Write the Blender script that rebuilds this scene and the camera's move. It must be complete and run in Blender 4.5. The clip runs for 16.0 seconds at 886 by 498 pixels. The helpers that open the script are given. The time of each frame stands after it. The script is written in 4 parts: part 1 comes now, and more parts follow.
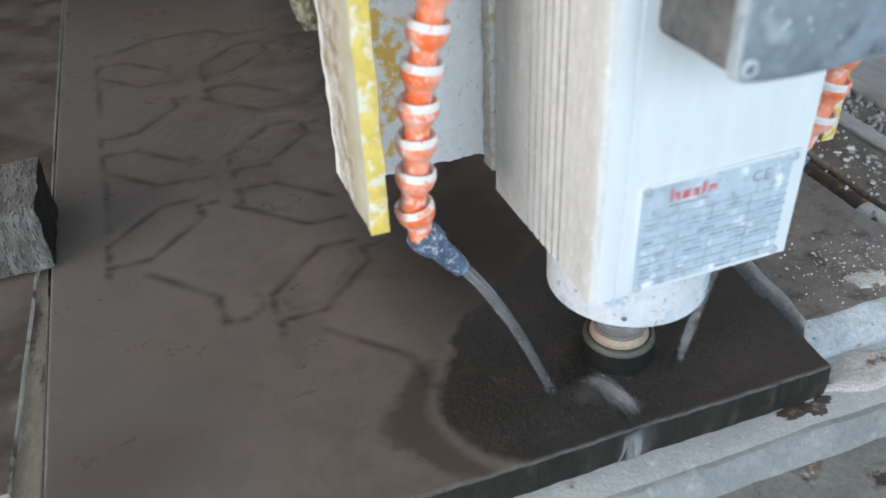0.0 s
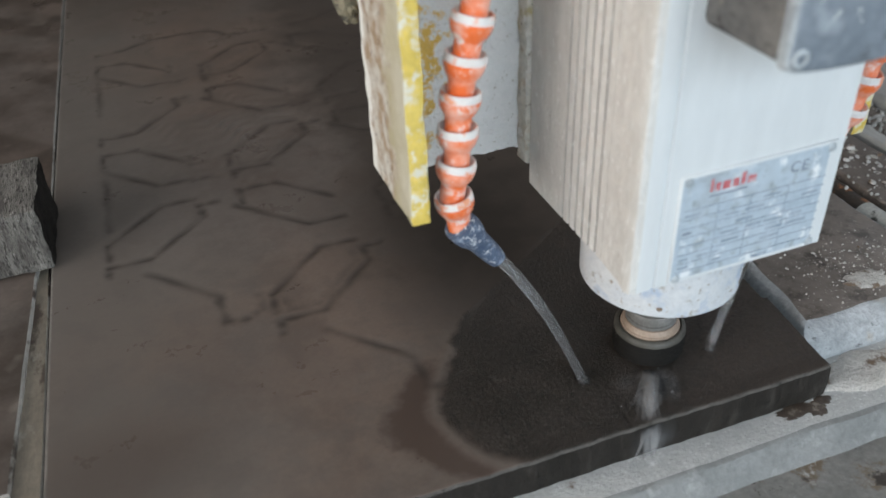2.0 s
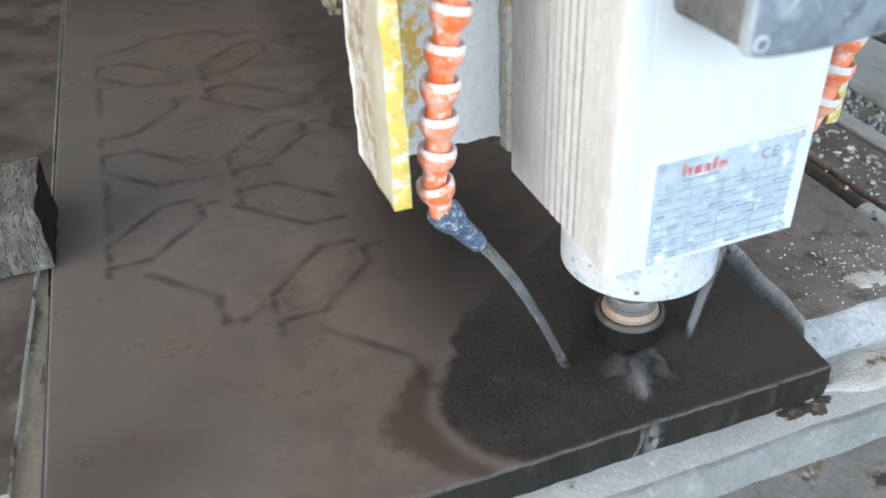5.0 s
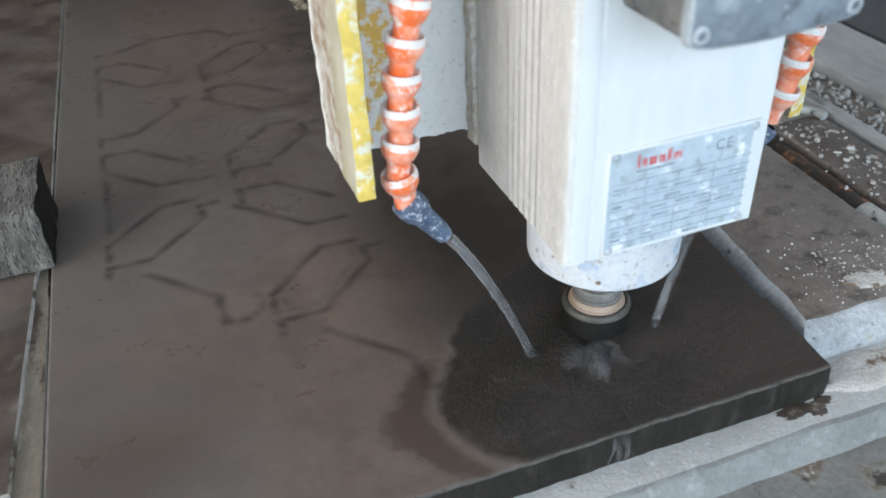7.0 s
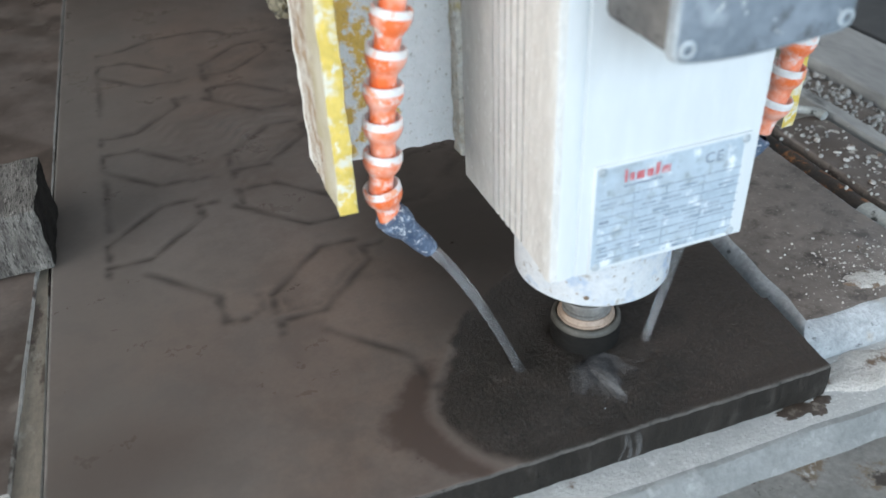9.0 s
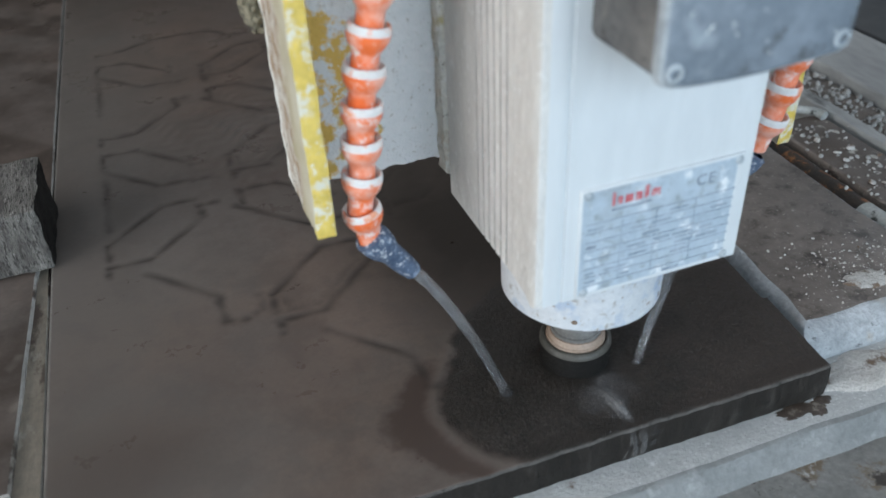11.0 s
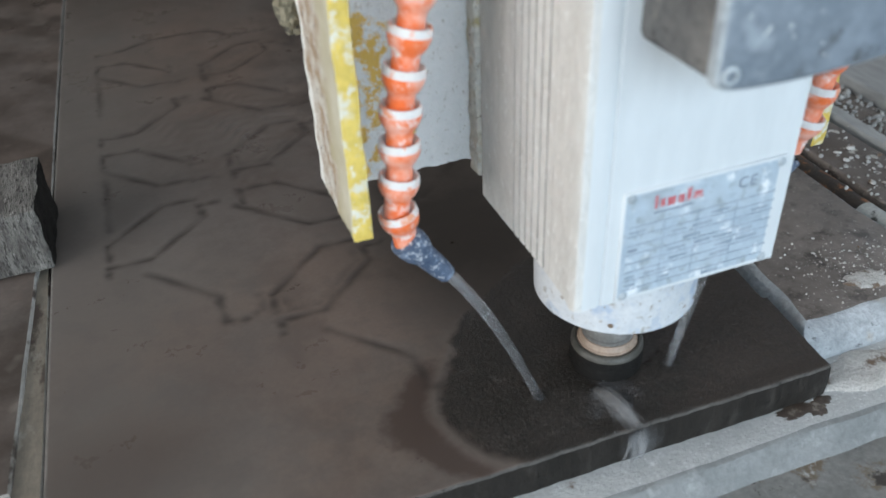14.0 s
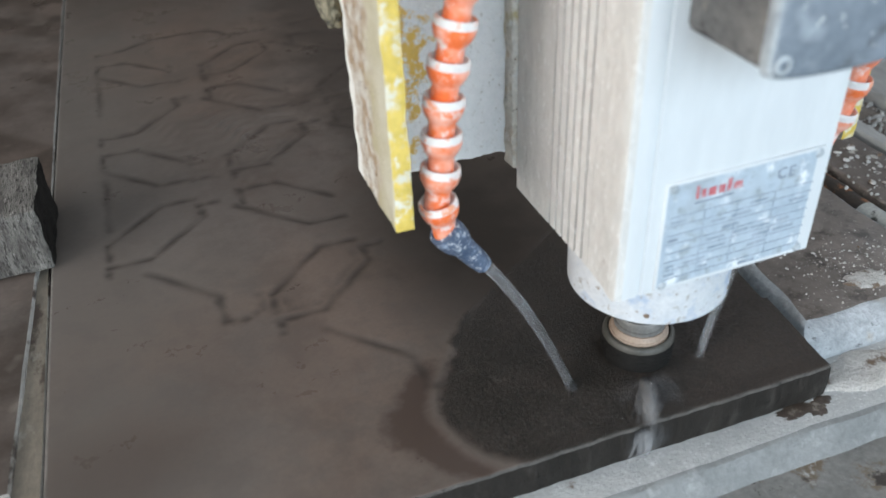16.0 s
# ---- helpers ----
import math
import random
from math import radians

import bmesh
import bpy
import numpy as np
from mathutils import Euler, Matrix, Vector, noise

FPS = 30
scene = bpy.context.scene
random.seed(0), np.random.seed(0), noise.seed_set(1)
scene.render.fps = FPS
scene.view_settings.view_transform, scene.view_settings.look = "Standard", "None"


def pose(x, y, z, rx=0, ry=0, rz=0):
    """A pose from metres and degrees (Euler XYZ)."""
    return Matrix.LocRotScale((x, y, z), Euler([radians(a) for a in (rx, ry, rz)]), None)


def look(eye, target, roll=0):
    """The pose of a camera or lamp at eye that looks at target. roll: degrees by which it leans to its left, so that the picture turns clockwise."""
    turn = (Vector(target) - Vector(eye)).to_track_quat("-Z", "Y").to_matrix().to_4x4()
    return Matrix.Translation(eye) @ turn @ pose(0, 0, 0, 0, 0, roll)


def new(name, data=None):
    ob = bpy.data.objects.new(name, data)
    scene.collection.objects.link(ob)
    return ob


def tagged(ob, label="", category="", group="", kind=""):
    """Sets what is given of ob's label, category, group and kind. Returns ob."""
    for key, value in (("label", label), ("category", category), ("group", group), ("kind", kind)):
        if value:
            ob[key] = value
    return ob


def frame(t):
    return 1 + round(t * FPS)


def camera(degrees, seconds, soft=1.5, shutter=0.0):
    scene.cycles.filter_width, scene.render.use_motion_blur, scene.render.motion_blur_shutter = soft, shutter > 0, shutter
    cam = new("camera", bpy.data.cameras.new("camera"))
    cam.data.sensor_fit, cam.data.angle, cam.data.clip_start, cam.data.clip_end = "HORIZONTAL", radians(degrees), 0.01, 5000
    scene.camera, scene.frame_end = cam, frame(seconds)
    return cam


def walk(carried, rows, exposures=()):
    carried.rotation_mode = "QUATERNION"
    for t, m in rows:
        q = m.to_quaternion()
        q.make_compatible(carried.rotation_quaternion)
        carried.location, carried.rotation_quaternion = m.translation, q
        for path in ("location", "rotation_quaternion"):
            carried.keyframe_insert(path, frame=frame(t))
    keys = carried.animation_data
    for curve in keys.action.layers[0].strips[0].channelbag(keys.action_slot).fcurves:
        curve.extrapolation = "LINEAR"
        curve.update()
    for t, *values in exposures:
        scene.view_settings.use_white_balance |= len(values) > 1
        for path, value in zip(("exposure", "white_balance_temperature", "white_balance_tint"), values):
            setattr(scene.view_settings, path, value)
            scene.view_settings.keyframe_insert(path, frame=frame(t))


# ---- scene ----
cam = camera(55.4, 16.0)
cam.data.dof.use_dof, cam.data.dof.focus_distance, cam.data.dof.aperture_fstop = True, 0.70, 6.0
STAND = pose(-0.3982, -0.3302, 0.4371, 54.2, 2.344, -19.799)
walk(cam, [(0.0, STAND), (16.0, STAND)], exposures=[(0.0, -0.20, 6100, 8), (1.0, -0.20, 6150, 8), (1.5, -0.32, 6300, 9), (2.0, -0.48, 6550, 10), (2.5, -0.30, 6450, 10), (3.0, 0.02, 6400, 10), (3.5, 0.15, 6250, 9), (4.0, 0.32, 6150, 8), (4.3, 0.30, 6150, 8), (6.3, -0.10, 6150, 8), (7.0, -0.10, 6150, 8), (9.0, -0.10, 6150, 8), (11.5, -0.52, 6050, 8), (12.0, -0.36, 6100, 8), (12.5, -0.37, 6100, 8), (14.0, -0.34, 6150, 8), (14.5, -0.36, 6150, 8), (15.0, -0.52, 6150, 8), (16.0, -0.18, 6300, 9)])

# ---- world and light ----
world = bpy.data.worlds.new("world")
scene.world = world
world.use_nodes = True
wn = world.node_tree
sky = wn.nodes.new("ShaderNodeTexSky")
sky.sky_type, sky.sun_disc = "NISHITA", False
sky.sun_elevation, sky.sun_rotation = radians(40), radians(160)
wn.links.new(sky.outputs[0], wn.nodes["Background"].inputs[0])
wn.nodes["Background"].inputs[1].default_value = 0.12


def lamp(name, kind, m, energy, color, **more):
    data = bpy.data.lights.new(name, kind)
    data.energy, data.color = energy, color
    ob = new(name, data)
    ob.matrix_world = m
    return data


door_light = lamp("door_daylight", "AREA", look((0.2, -3.3, 1.0), (0.0, 0.0, 0.3)), 154, (0.725, 0.88, 1.0))
door_light.shape, door_light.size, door_light.size_y = "RECTANGLE", 3.4, 2.6
# added fill from the east, no known source
side_light = lamp("added_east_fill", "AREA", look((2.85, 0.4, 1.5), (0.0, 0.2, 0.0)), 26, (0.9, 0.95, 1.0))
side_light.shape, side_light.size, side_light.size_y = "RECTANGLE", 2.4, 1.5
# added fill that brightens the head's left-hand faces
left_light = lamp("added_west_fill", "AREA", look((-2.85, -0.6, 1.0), (0.0, 0.1, 0.2)), 98, (1.0, 0.95, 0.89))
left_light.shape, left_light.size, left_light.size_y = "RECTANGLE", 2.4, 1.6
# added fill from overhead for the slab's top
roof_light = lamp("added_roof_fill", "AREA", look((-0.3, 0.9, 2.85), (-0.2, 0.3, 0.0)), 14, (1.0, 0.97, 0.94))
roof_light.shape, roof_light.size, roof_light.size_y = "RECTANGLE", 1.4, 0.8

# ---- materials ----


def nodes_of(name):
    m = bpy.data.materials.new(name)
    m.use_nodes = True
    nt = m.node_tree
    return m, nt, nt.nodes["Principled BSDF"]


def coords(nt, scale=(1, 1, 1)):
    tc = nt.nodes.new("ShaderNodeTexCoord")
    mp = nt.nodes.new("ShaderNodeMapping")
    mp.inputs["Scale"].default_value = scale
    nt.links.new(tc.outputs["Object"], mp.inputs["Vector"])
    return mp.outputs["Vector"]


def noise_of(nt, vec, scale, detail=6.0, rough=0.6):
    n = nt.nodes.new("ShaderNodeTexNoise")
    n.inputs["Scale"].default_value, n.inputs["Detail"].default_value = scale, detail
    n.inputs["Roughness"].default_value = rough
    nt.links.new(vec, n.inputs["Vector"])
    return n.outputs["Fac"]


def ramp_of(nt, fac, lo, hi, a=(0, 0, 0), b=(1, 1, 1)):
    r = nt.nodes.new("ShaderNodeValToRGB")
    e = r.color_ramp.elements
    e[0].position, e[1].position = lo, hi
    e[0].color, e[1].color = (*a, 1), (*b, 1)
    nt.links.new(fac, r.inputs[0])
    return r.outputs[0]


def blend_of(nt, fac, a, b, mode="MIX"):
    m = nt.nodes.new("ShaderNodeMix")
    m.data_type, m.blend_type = "RGBA", mode
    for socket, value in ((m.inputs[0], fac), (m.inputs[6], a), (m.inputs[7], b)):
        if isinstance(value, (int, float)):
            socket.default_value = value
        elif isinstance(value, tuple):
            socket.default_value = (*value, 1)
        else:
            nt.links.new(value, socket)
    return m.outputs[2]


def maths(nt, op, a, b=0.0):
    m = nt.nodes.new("ShaderNodeMath")
    m.operation = op
    for socket, value in zip(m.inputs, (a, b)):
        if isinstance(value, (int, float)):
            socket.default_value = value
        else:
            nt.links.new(value, socket)
    return m.outputs[0]


def bump_of(nt, bsdf, height, distance, strength=1.0):
    b = nt.nodes.new("ShaderNodeBump")
    b.inputs["Strength"].default_value, b.inputs["Distance"].default_value = strength, distance
    nt.links.new(height, b.inputs["Height"])
    nt.links.new(b.outputs[0], bsdf.inputs["Normal"])


def surface(name, c1, c2, scale, rough=(0.5, 0.8), bump=0.0003, metallic=0.0, stretch=(1, 1, 1), spots=None, fine=8.0, grain=0.35, gloss=0.5):
    """Two-scale colour variation, varied roughness, fine relief; spots: (colour, scale, low, high)."""
    m, nt, p = nodes_of(name)
    v = coords(nt, stretch)
    big, small = noise_of(nt, v, scale), noise_of(nt, v, scale * fine, 5)
    col = blend_of(nt, ramp_of(nt, big, 0.32, 0.68), c1, c2)
    col = blend_of(nt, grain, col, ramp_of(nt, small, 0.3, 0.7, (0.25, 0.25, 0.25), (1, 1, 1)), "MULTIPLY")
    for colour, sc, lo, hi in spots or ():
        mask = ramp_of(nt, noise_of(nt, v, sc, 8, 0.65), lo, hi)
        col = blend_of(nt, mask, col, colour)
    nt.links.new(col, p.inputs["Base Color"])
    rr = nt.nodes.new("ShaderNodeMapRange")
    rr.inputs[3].default_value, rr.inputs[4].default_value = rough
    nt.links.new(small, rr.inputs[0])
    nt.links.new(rr.outputs[0], p.inputs["Roughness"])
    p.inputs["Metallic"].default_value = metallic
    p.inputs["Specular IOR Level"].default_value = gloss
    bump_of(nt, p, small, bump)
    return m


def wet_stone(name, milled=True):
    """Brown wet stone under a film of mud; round the cutter the bare, coarse cut face with a ridge of sludge round it;
    the head's shade is painted in behind.
    """
    m, nt, p = nodes_of(name)
    v = coords(nt)
    big, mid = noise_of(nt, v, 6, 3), noise_of(nt, v, 24, 6, 0.6)
    grit, fine = noise_of(nt, v, 640, 4, 0.7), noise_of(nt, v, 90, 5)
    mud = blend_of(nt, ramp_of(nt, big, 0.35, 0.65), (0.128, 0.107, 0.095), (0.172, 0.148, 0.134))
    drift = noise_of(nt, v, 3.2, 2)
    mud = blend_of(nt, maths(nt, "MULTIPLY", ramp_of(nt, drift, 0.44, 0.60), 0.70), mud, (0.172, 0.125, 0.100))
    mud = blend_of(nt, maths(nt, "MULTIPLY", ramp_of(nt, mid, 0.46, 0.62), 0.55), mud, (0.098, 0.074, 0.063))
    stain = noise_of(nt, v, 11, 8, 0.7)
    mud = blend_of(nt, maths(nt, "MULTIPLY", ramp_of(nt, stain, 0.50, 0.58), 0.30), mud, (0.105, 0.095, 0.088))
    mud = blend_of(nt, maths(nt, "MULTIPLY", ramp_of(nt, fine, 0.5, 0.8), 0.25), mud, (0.175, 0.155, 0.142))
    mud = blend_of(nt, maths(nt, "MULTIPLY", ramp_of(nt, noise_of(nt, v, 260, 5, 0.7), 0.35, 0.7), 0.22), mud, (0.07, 0.058, 0.05))
    col, rough = mud, maths(nt, "MULTIPLY_ADD", stain, 0.55)
    rough.node.inputs[2].default_value = 0.06
    height = maths(nt, "ADD", maths(nt, "MULTIPLY", mid, 0.35), maths(nt, "MULTIPLY", fine, 0.05))
    if milled:
        tc = nt.nodes.new("ShaderNodeTexCoord")
        sep = nt.nodes.new("ShaderNodeSeparateXYZ")
        nt.links.new(tc.outputs["Object"], sep.inputs[0])
        x, y = sep.outputs[0], sep.outputs[1]
        cl = nt.nodes.new("ShaderNodeClamp")
        cl.inputs["Min"].default_value, cl.inputs["Max"].default_value = -0.205, 0.2
        nt.links.new(x, cl.inputs[0])
        dx, dy = maths(nt, "SUBTRACT", x, cl.outputs[0]), maths(nt, "MULTIPLY", maths(nt, "SUBTRACT", y, 0.070), 0.90)
        d = maths(nt, "MULTIPLY", maths(nt, "SQRT", maths(nt, "ADD", maths(nt, "MULTIPLY", dx, dx), maths(nt, "MULTIPLY", dy, dy))), 0.82)
        # north of the wheel's way the cut face ends on a slanting line
        slant = maths(nt, "SUBTRACT", maths(nt, "MULTIPLY", maths(nt, "MAXIMUM", maths(nt, "SUBTRACT", y, 0.075), 0.0), 0.62), 0.273)
        above = maths(nt, "ADD", maths(nt, "MULTIPLY", maths(nt, "SUBTRACT", slant, x), 0.80), 0.0575)
        above = maths(nt, "ADD", above, maths(nt, "MULTIPLY", maths(nt, "MAXIMUM", maths(nt, "SUBTRACT", y, 0.15), 0.0), 0.6))
        upper = maths(nt, "GREATER_THAN", y, 0.070)
        d = maths(nt, "ADD", maths(nt, "MULTIPLY", above, upper), maths(nt, "MULTIPLY", d, maths(nt, "SUBTRACT", 1.0, upper)))
        d = maths(nt, "ADD", d, maths(nt, "MULTIPLY", maths(nt, "SUBTRACT", fine, 0.5), 0.010))
        d2 = maths(nt, "ADD", d, maths(nt, "MULTIPLY", maths(nt, "SUBTRACT", mid, 0.5), 0.05))
        d2 = maths(nt, "ADD", d2, maths(nt, "MULTIPLY", maths(nt, "ABSOLUTE", maths(nt, "SUBTRACT", y, 0.062)), 0.25))
        north = ramp_of(nt, y, 0.085, 0.13)
        d = maths(nt, "ADD", d, maths(nt, "MULTIPLY", maths(nt, "MULTIPLY", maths(nt, "SUBTRACT", mid, 0.5), north), 0.06))
        bare = ramp_of(nt, d, 0.0545, 0.0605, (1, 1, 1), (0, 0, 0))
        ridge = maths(nt, "MULTIPLY", ramp_of(nt, d, 0.0560, 0.0605), ramp_of(nt, d, 0.0605, 0.070, (1, 1, 1), (0, 0, 0)))
        west = ramp_of(nt, maths(nt, "MULTIPLY", x, -1.0), 0.20, 0.245)
        rim = ramp_of(nt, d2, 0.090, 0.098, (1, 1, 1), (0, 0, 0))
        rim = maths(nt, "MULTIPLY", rim, ramp_of(nt, maths(nt, "ADD", y, maths(nt, "MULTIPLY", maths(nt, "SUBTRACT", fine, 0.5), 0.03)), 0.105, 0.118, (1, 1, 1), (0, 0, 0)))
        stone = blend_of(nt, ramp_of(nt, grit, 0.32, 0.68), (0.009, 0.0078, 0.0066), (0.060, 0.050, 0.042))
        stone = blend_of(nt, maths(nt, "MULTIPLY", ramp_of(nt, mid, 0.45, 0.7), 0.5), stone, (0.072, 0.058, 0.050))
        pits = ramp_of(nt, noise_of(nt, v, 230, 4, 0.7), 0.37, 0.41, (1, 1, 1), (0, 0, 0))
        stone = blend_of(nt, maths(nt, "MULTIPLY", pits, 0.9), stone, (0.008, 0.007, 0.006))
        # glints of the wet grit, painted as a paler speckle
        glint = ramp_of(nt, noise_of(nt, v, 400, 3, 0.6), 0.60, 0.68)
        stone = blend_of(nt, maths(nt, "MULTIPLY", glint, 0.5), stone, (0.085, 0.077, 0.070))
        east = ramp_of(nt, maths(nt, "ADD", maths(nt, "ADD", x, 1.0), maths(nt, "MULTIPLY", maths(nt, "SUBTRACT", mid, 0.5), 0.25)), 0.85, 0.95)
        stone = blend_of(nt, maths(nt, "MULTIPLY", east, 0.75), stone, blend_of(nt, ramp_of(nt, grit, 0.34, 0.66), (0.028, 0.021, 0.017), (0.088, 0.067, 0.055)))
        pale = maths(nt, "ADD", maths(nt, "MULTIPLY", x, -1.0), maths(nt, "MULTIPLY", maths(nt, "SUBTRACT", big, 0.5), 0.25))
        mud = blend_of(nt, maths(nt, "MULTIPLY", ramp_of(nt, pale, 0.36, 0.50), 0.55), mud, (0.132, 0.122, 0.111))
        brown = blend_of(nt, maths(nt, "MULTIPLY", rim, 0.92), mud, (0.074, 0.052, 0.043))
        brown = blend_of(nt, maths(nt, "MULTIPLY", maths(nt, "MULTIPLY", ridge, west), 0.6), brown, (0.20, 0.17, 0.15))
        # behind the cutter: wet mud, and the head's shade put into the same dark tone
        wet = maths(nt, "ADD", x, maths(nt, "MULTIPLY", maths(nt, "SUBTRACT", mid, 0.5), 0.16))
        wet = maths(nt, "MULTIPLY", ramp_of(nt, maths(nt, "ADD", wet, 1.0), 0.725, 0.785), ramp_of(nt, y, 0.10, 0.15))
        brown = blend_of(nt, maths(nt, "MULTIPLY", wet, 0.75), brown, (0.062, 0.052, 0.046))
        # grooves: bare dark stone, with the shade inside them put into the colour
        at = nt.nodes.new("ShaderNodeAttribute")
        at.attribute_name = "groove_shade"
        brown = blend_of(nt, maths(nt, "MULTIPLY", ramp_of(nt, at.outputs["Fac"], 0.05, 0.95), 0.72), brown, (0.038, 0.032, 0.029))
        col = blend_of(nt, bare, brown, stone)
        height = maths(nt, "ADD", height, maths(nt, "MULTIPLY", maths(nt, "MULTIPLY", bare, grit), 1.3))
        rough = maths(nt, "ADD", rough, maths(nt, "MULTIPLY", bare, 0.10))
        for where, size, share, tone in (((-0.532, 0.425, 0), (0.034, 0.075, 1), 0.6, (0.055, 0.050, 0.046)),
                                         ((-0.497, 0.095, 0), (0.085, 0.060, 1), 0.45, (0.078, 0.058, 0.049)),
                                         # the head's shade on the slab, painted as a dark patch
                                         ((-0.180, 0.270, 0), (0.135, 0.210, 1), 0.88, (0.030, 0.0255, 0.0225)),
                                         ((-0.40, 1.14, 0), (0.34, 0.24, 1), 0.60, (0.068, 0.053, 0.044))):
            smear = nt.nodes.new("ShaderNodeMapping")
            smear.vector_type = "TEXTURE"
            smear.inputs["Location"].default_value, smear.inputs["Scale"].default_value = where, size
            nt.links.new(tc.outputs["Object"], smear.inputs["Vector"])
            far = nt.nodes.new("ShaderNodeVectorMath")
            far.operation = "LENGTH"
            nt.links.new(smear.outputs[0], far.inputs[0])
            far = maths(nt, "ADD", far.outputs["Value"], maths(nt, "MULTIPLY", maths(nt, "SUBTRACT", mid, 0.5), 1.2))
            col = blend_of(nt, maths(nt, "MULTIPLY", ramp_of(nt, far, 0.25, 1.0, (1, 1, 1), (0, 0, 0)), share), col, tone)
        height = maths(nt, "SUBTRACT", height, maths(nt, "MULTIPLY", maths(nt, "MULTIPLY", bare, pits), 0.5))
    else:
        blot = noise_of(nt, v, 9, 6, 0.65)
        col = blend_of(nt, maths(nt, "MULTIPLY", ramp_of(nt, blot, 0.42, 0.58), 0.85), col, (0.055, 0.043, 0.036))
        # pale blotches: spots of wet sheen painted into the colour
        col = blend_of(nt, maths(nt, "MULTIPLY", ramp_of(nt, noise_of(nt, v, 16, 3), 0.64, 0.72), 0.5), col, (0.26, 0.23, 0.20))
    specks = ramp_of(nt, noise_of(nt, v, 150, 2), 0.21, 0.24, (1, 1, 1), (0, 0, 0))
    col = blend_of(nt, maths(nt, "MULTIPLY", specks, 0.35), col, (0.04, 0.034, 0.03))
    nt.links.new(col, p.inputs["Base Color"])
    nt.links.new(rough, p.inputs["Roughness"])
    p.inputs["Specular IOR Level"].default_value = 0.38
    bump_of(nt, p, height, 0.0009)
    return m


def water_material(name, clear, stretch, soft=None, colour=(0.8, 0.82, 0.84)):
    """Aerated water: mostly see-through, veined with froth; soft: half width and length at which a splash thins out."""
    m, nt, p = nodes_of(name)
    v = coords(nt, stretch)
    p.inputs["Base Color"].default_value = (*colour, 1)
    p.inputs["Roughness"].default_value = 0.45 if soft else 0.12
    p.inputs["Specular IOR Level"].default_value = 0.15 if soft else 0.5
    p.inputs["IOR"].default_value = 1.33
    tr = nt.nodes.new("ShaderNodeBsdfTransparent")
    mix = nt.nodes.new("ShaderNodeMixShader")
    n = noise_of(nt, v, 110, 4)
    froth = ramp_of(nt, n, 0.30, 0.75, (0.45, 0.45, 0.45), (1, 1, 1))
    body = maths(nt, "MULTIPLY", froth, 1 - clear)
    if soft:
        tc = nt.nodes.new("ShaderNodeTexCoord")
        sep = nt.nodes.new("ShaderNodeSeparateXYZ")
        nt.links.new(tc.outputs["Object"], sep.inputs[0])
        off = maths(nt, "ADD", sep.outputs[0], maths(nt, "MULTIPLY", maths(nt, "SUBTRACT", noise_of(nt, coords(nt), 60, 2), 0.5), soft[0] * 1.2))
        side = ramp_of(nt, maths(nt, "DIVIDE", maths(nt, "ABSOLUTE", off), soft[0]), 0.05, 1.0, (1, 1, 1), (0, 0, 0))
        along = maths(nt, "DIVIDE", sep.outputs[1], -soft[1])
        body = maths(nt, "MULTIPLY", body, ramp_of(nt, along, -0.02, 0.20))
        body = maths(nt, "MULTIPLY", maths(nt, "MULTIPLY", body, side), ramp_of(nt, along, 0.62, 1.04, (1, 1, 1), (0, 0, 0)))
    nt.links.new(maths(nt, "SUBTRACT", 1.0, body), mix.inputs[0])
    nt.links.new(p.outputs[0], mix.inputs[1])
    nt.links.new(tr.outputs[0], mix.inputs[2])
    nt.links.new(mix.outputs[0], nt.nodes["Material Output"].inputs["Surface"])
    bump_of(nt, p, n, 0.001)
    return m


M_SLAB = wet_stone("wet_brown_stone")
M_SLAB2 = wet_stone("wet_brown_stone_plain", False)
# bare dark stone of the slab's sides, with their shade put into the colour
M_SIDE = surface("shaded_wet_stone_side", (0.020, 0.0175, 0.015), (0.036, 0.031, 0.027), 25, (0.5, 0.75), 0.0012, stretch=(1, 1, 0.35), gloss=0.12,
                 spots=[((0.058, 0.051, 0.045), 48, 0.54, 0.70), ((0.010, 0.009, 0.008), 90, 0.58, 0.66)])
M_MARBLE = surface("grey_white_marble", (0.42, 0.42, 0.41), (0.53, 0.53, 0.52), 22, (0.45, 0.7), 0.0010, fine=16.0, grain=0.22,
                   spots=[((0.36, 0.365, 0.36), 14, 0.54, 0.68), ((0.60, 0.60, 0.59), 60, 0.58, 0.70), ((0.66, 0.66, 0.65), 420, 0.60, 0.66), ((0.16, 0.115, 0.085), 18, 0.635, 0.67)])
# the marble again for the plate's sides, their shade put into a darker colour
M_MARBLE_FACE = surface("shaded_marble_face", (0.20, 0.205, 0.202), (0.285, 0.287, 0.283), 26, (0.45, 0.7), 0.0012, grain=0.22,
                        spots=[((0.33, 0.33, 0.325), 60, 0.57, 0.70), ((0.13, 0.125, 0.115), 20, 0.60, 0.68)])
M_MARBLE_LOW = surface("stained_marble", (0.18, 0.177, 0.166), (0.285, 0.28, 0.265), 20, (0.5, 0.8), 0.0012,
                       spots=[((0.15, 0.115, 0.08), 24, 0.53, 0.60), ((0.045, 0.036, 0.03), 34, 0.58, 0.62), ((0.40, 0.40, 0.385), 50, 0.60, 0.68)])
M_MUD = surface("muddy_stone", (0.180, 0.152, 0.134), (0.250, 0.213, 0.190), 16, (0.3, 0.55), 0.0008,
                spots=[((0.055, 0.045, 0.04), 40, 0.52, 0.66), ((0.24, 0.20, 0.17), 22, 0.60, 0.70), ((0.45, 0.42, 0.37), 95, 0.65, 0.69), ((0.42, 0.39, 0.35), 420, 0.63, 0.67)])
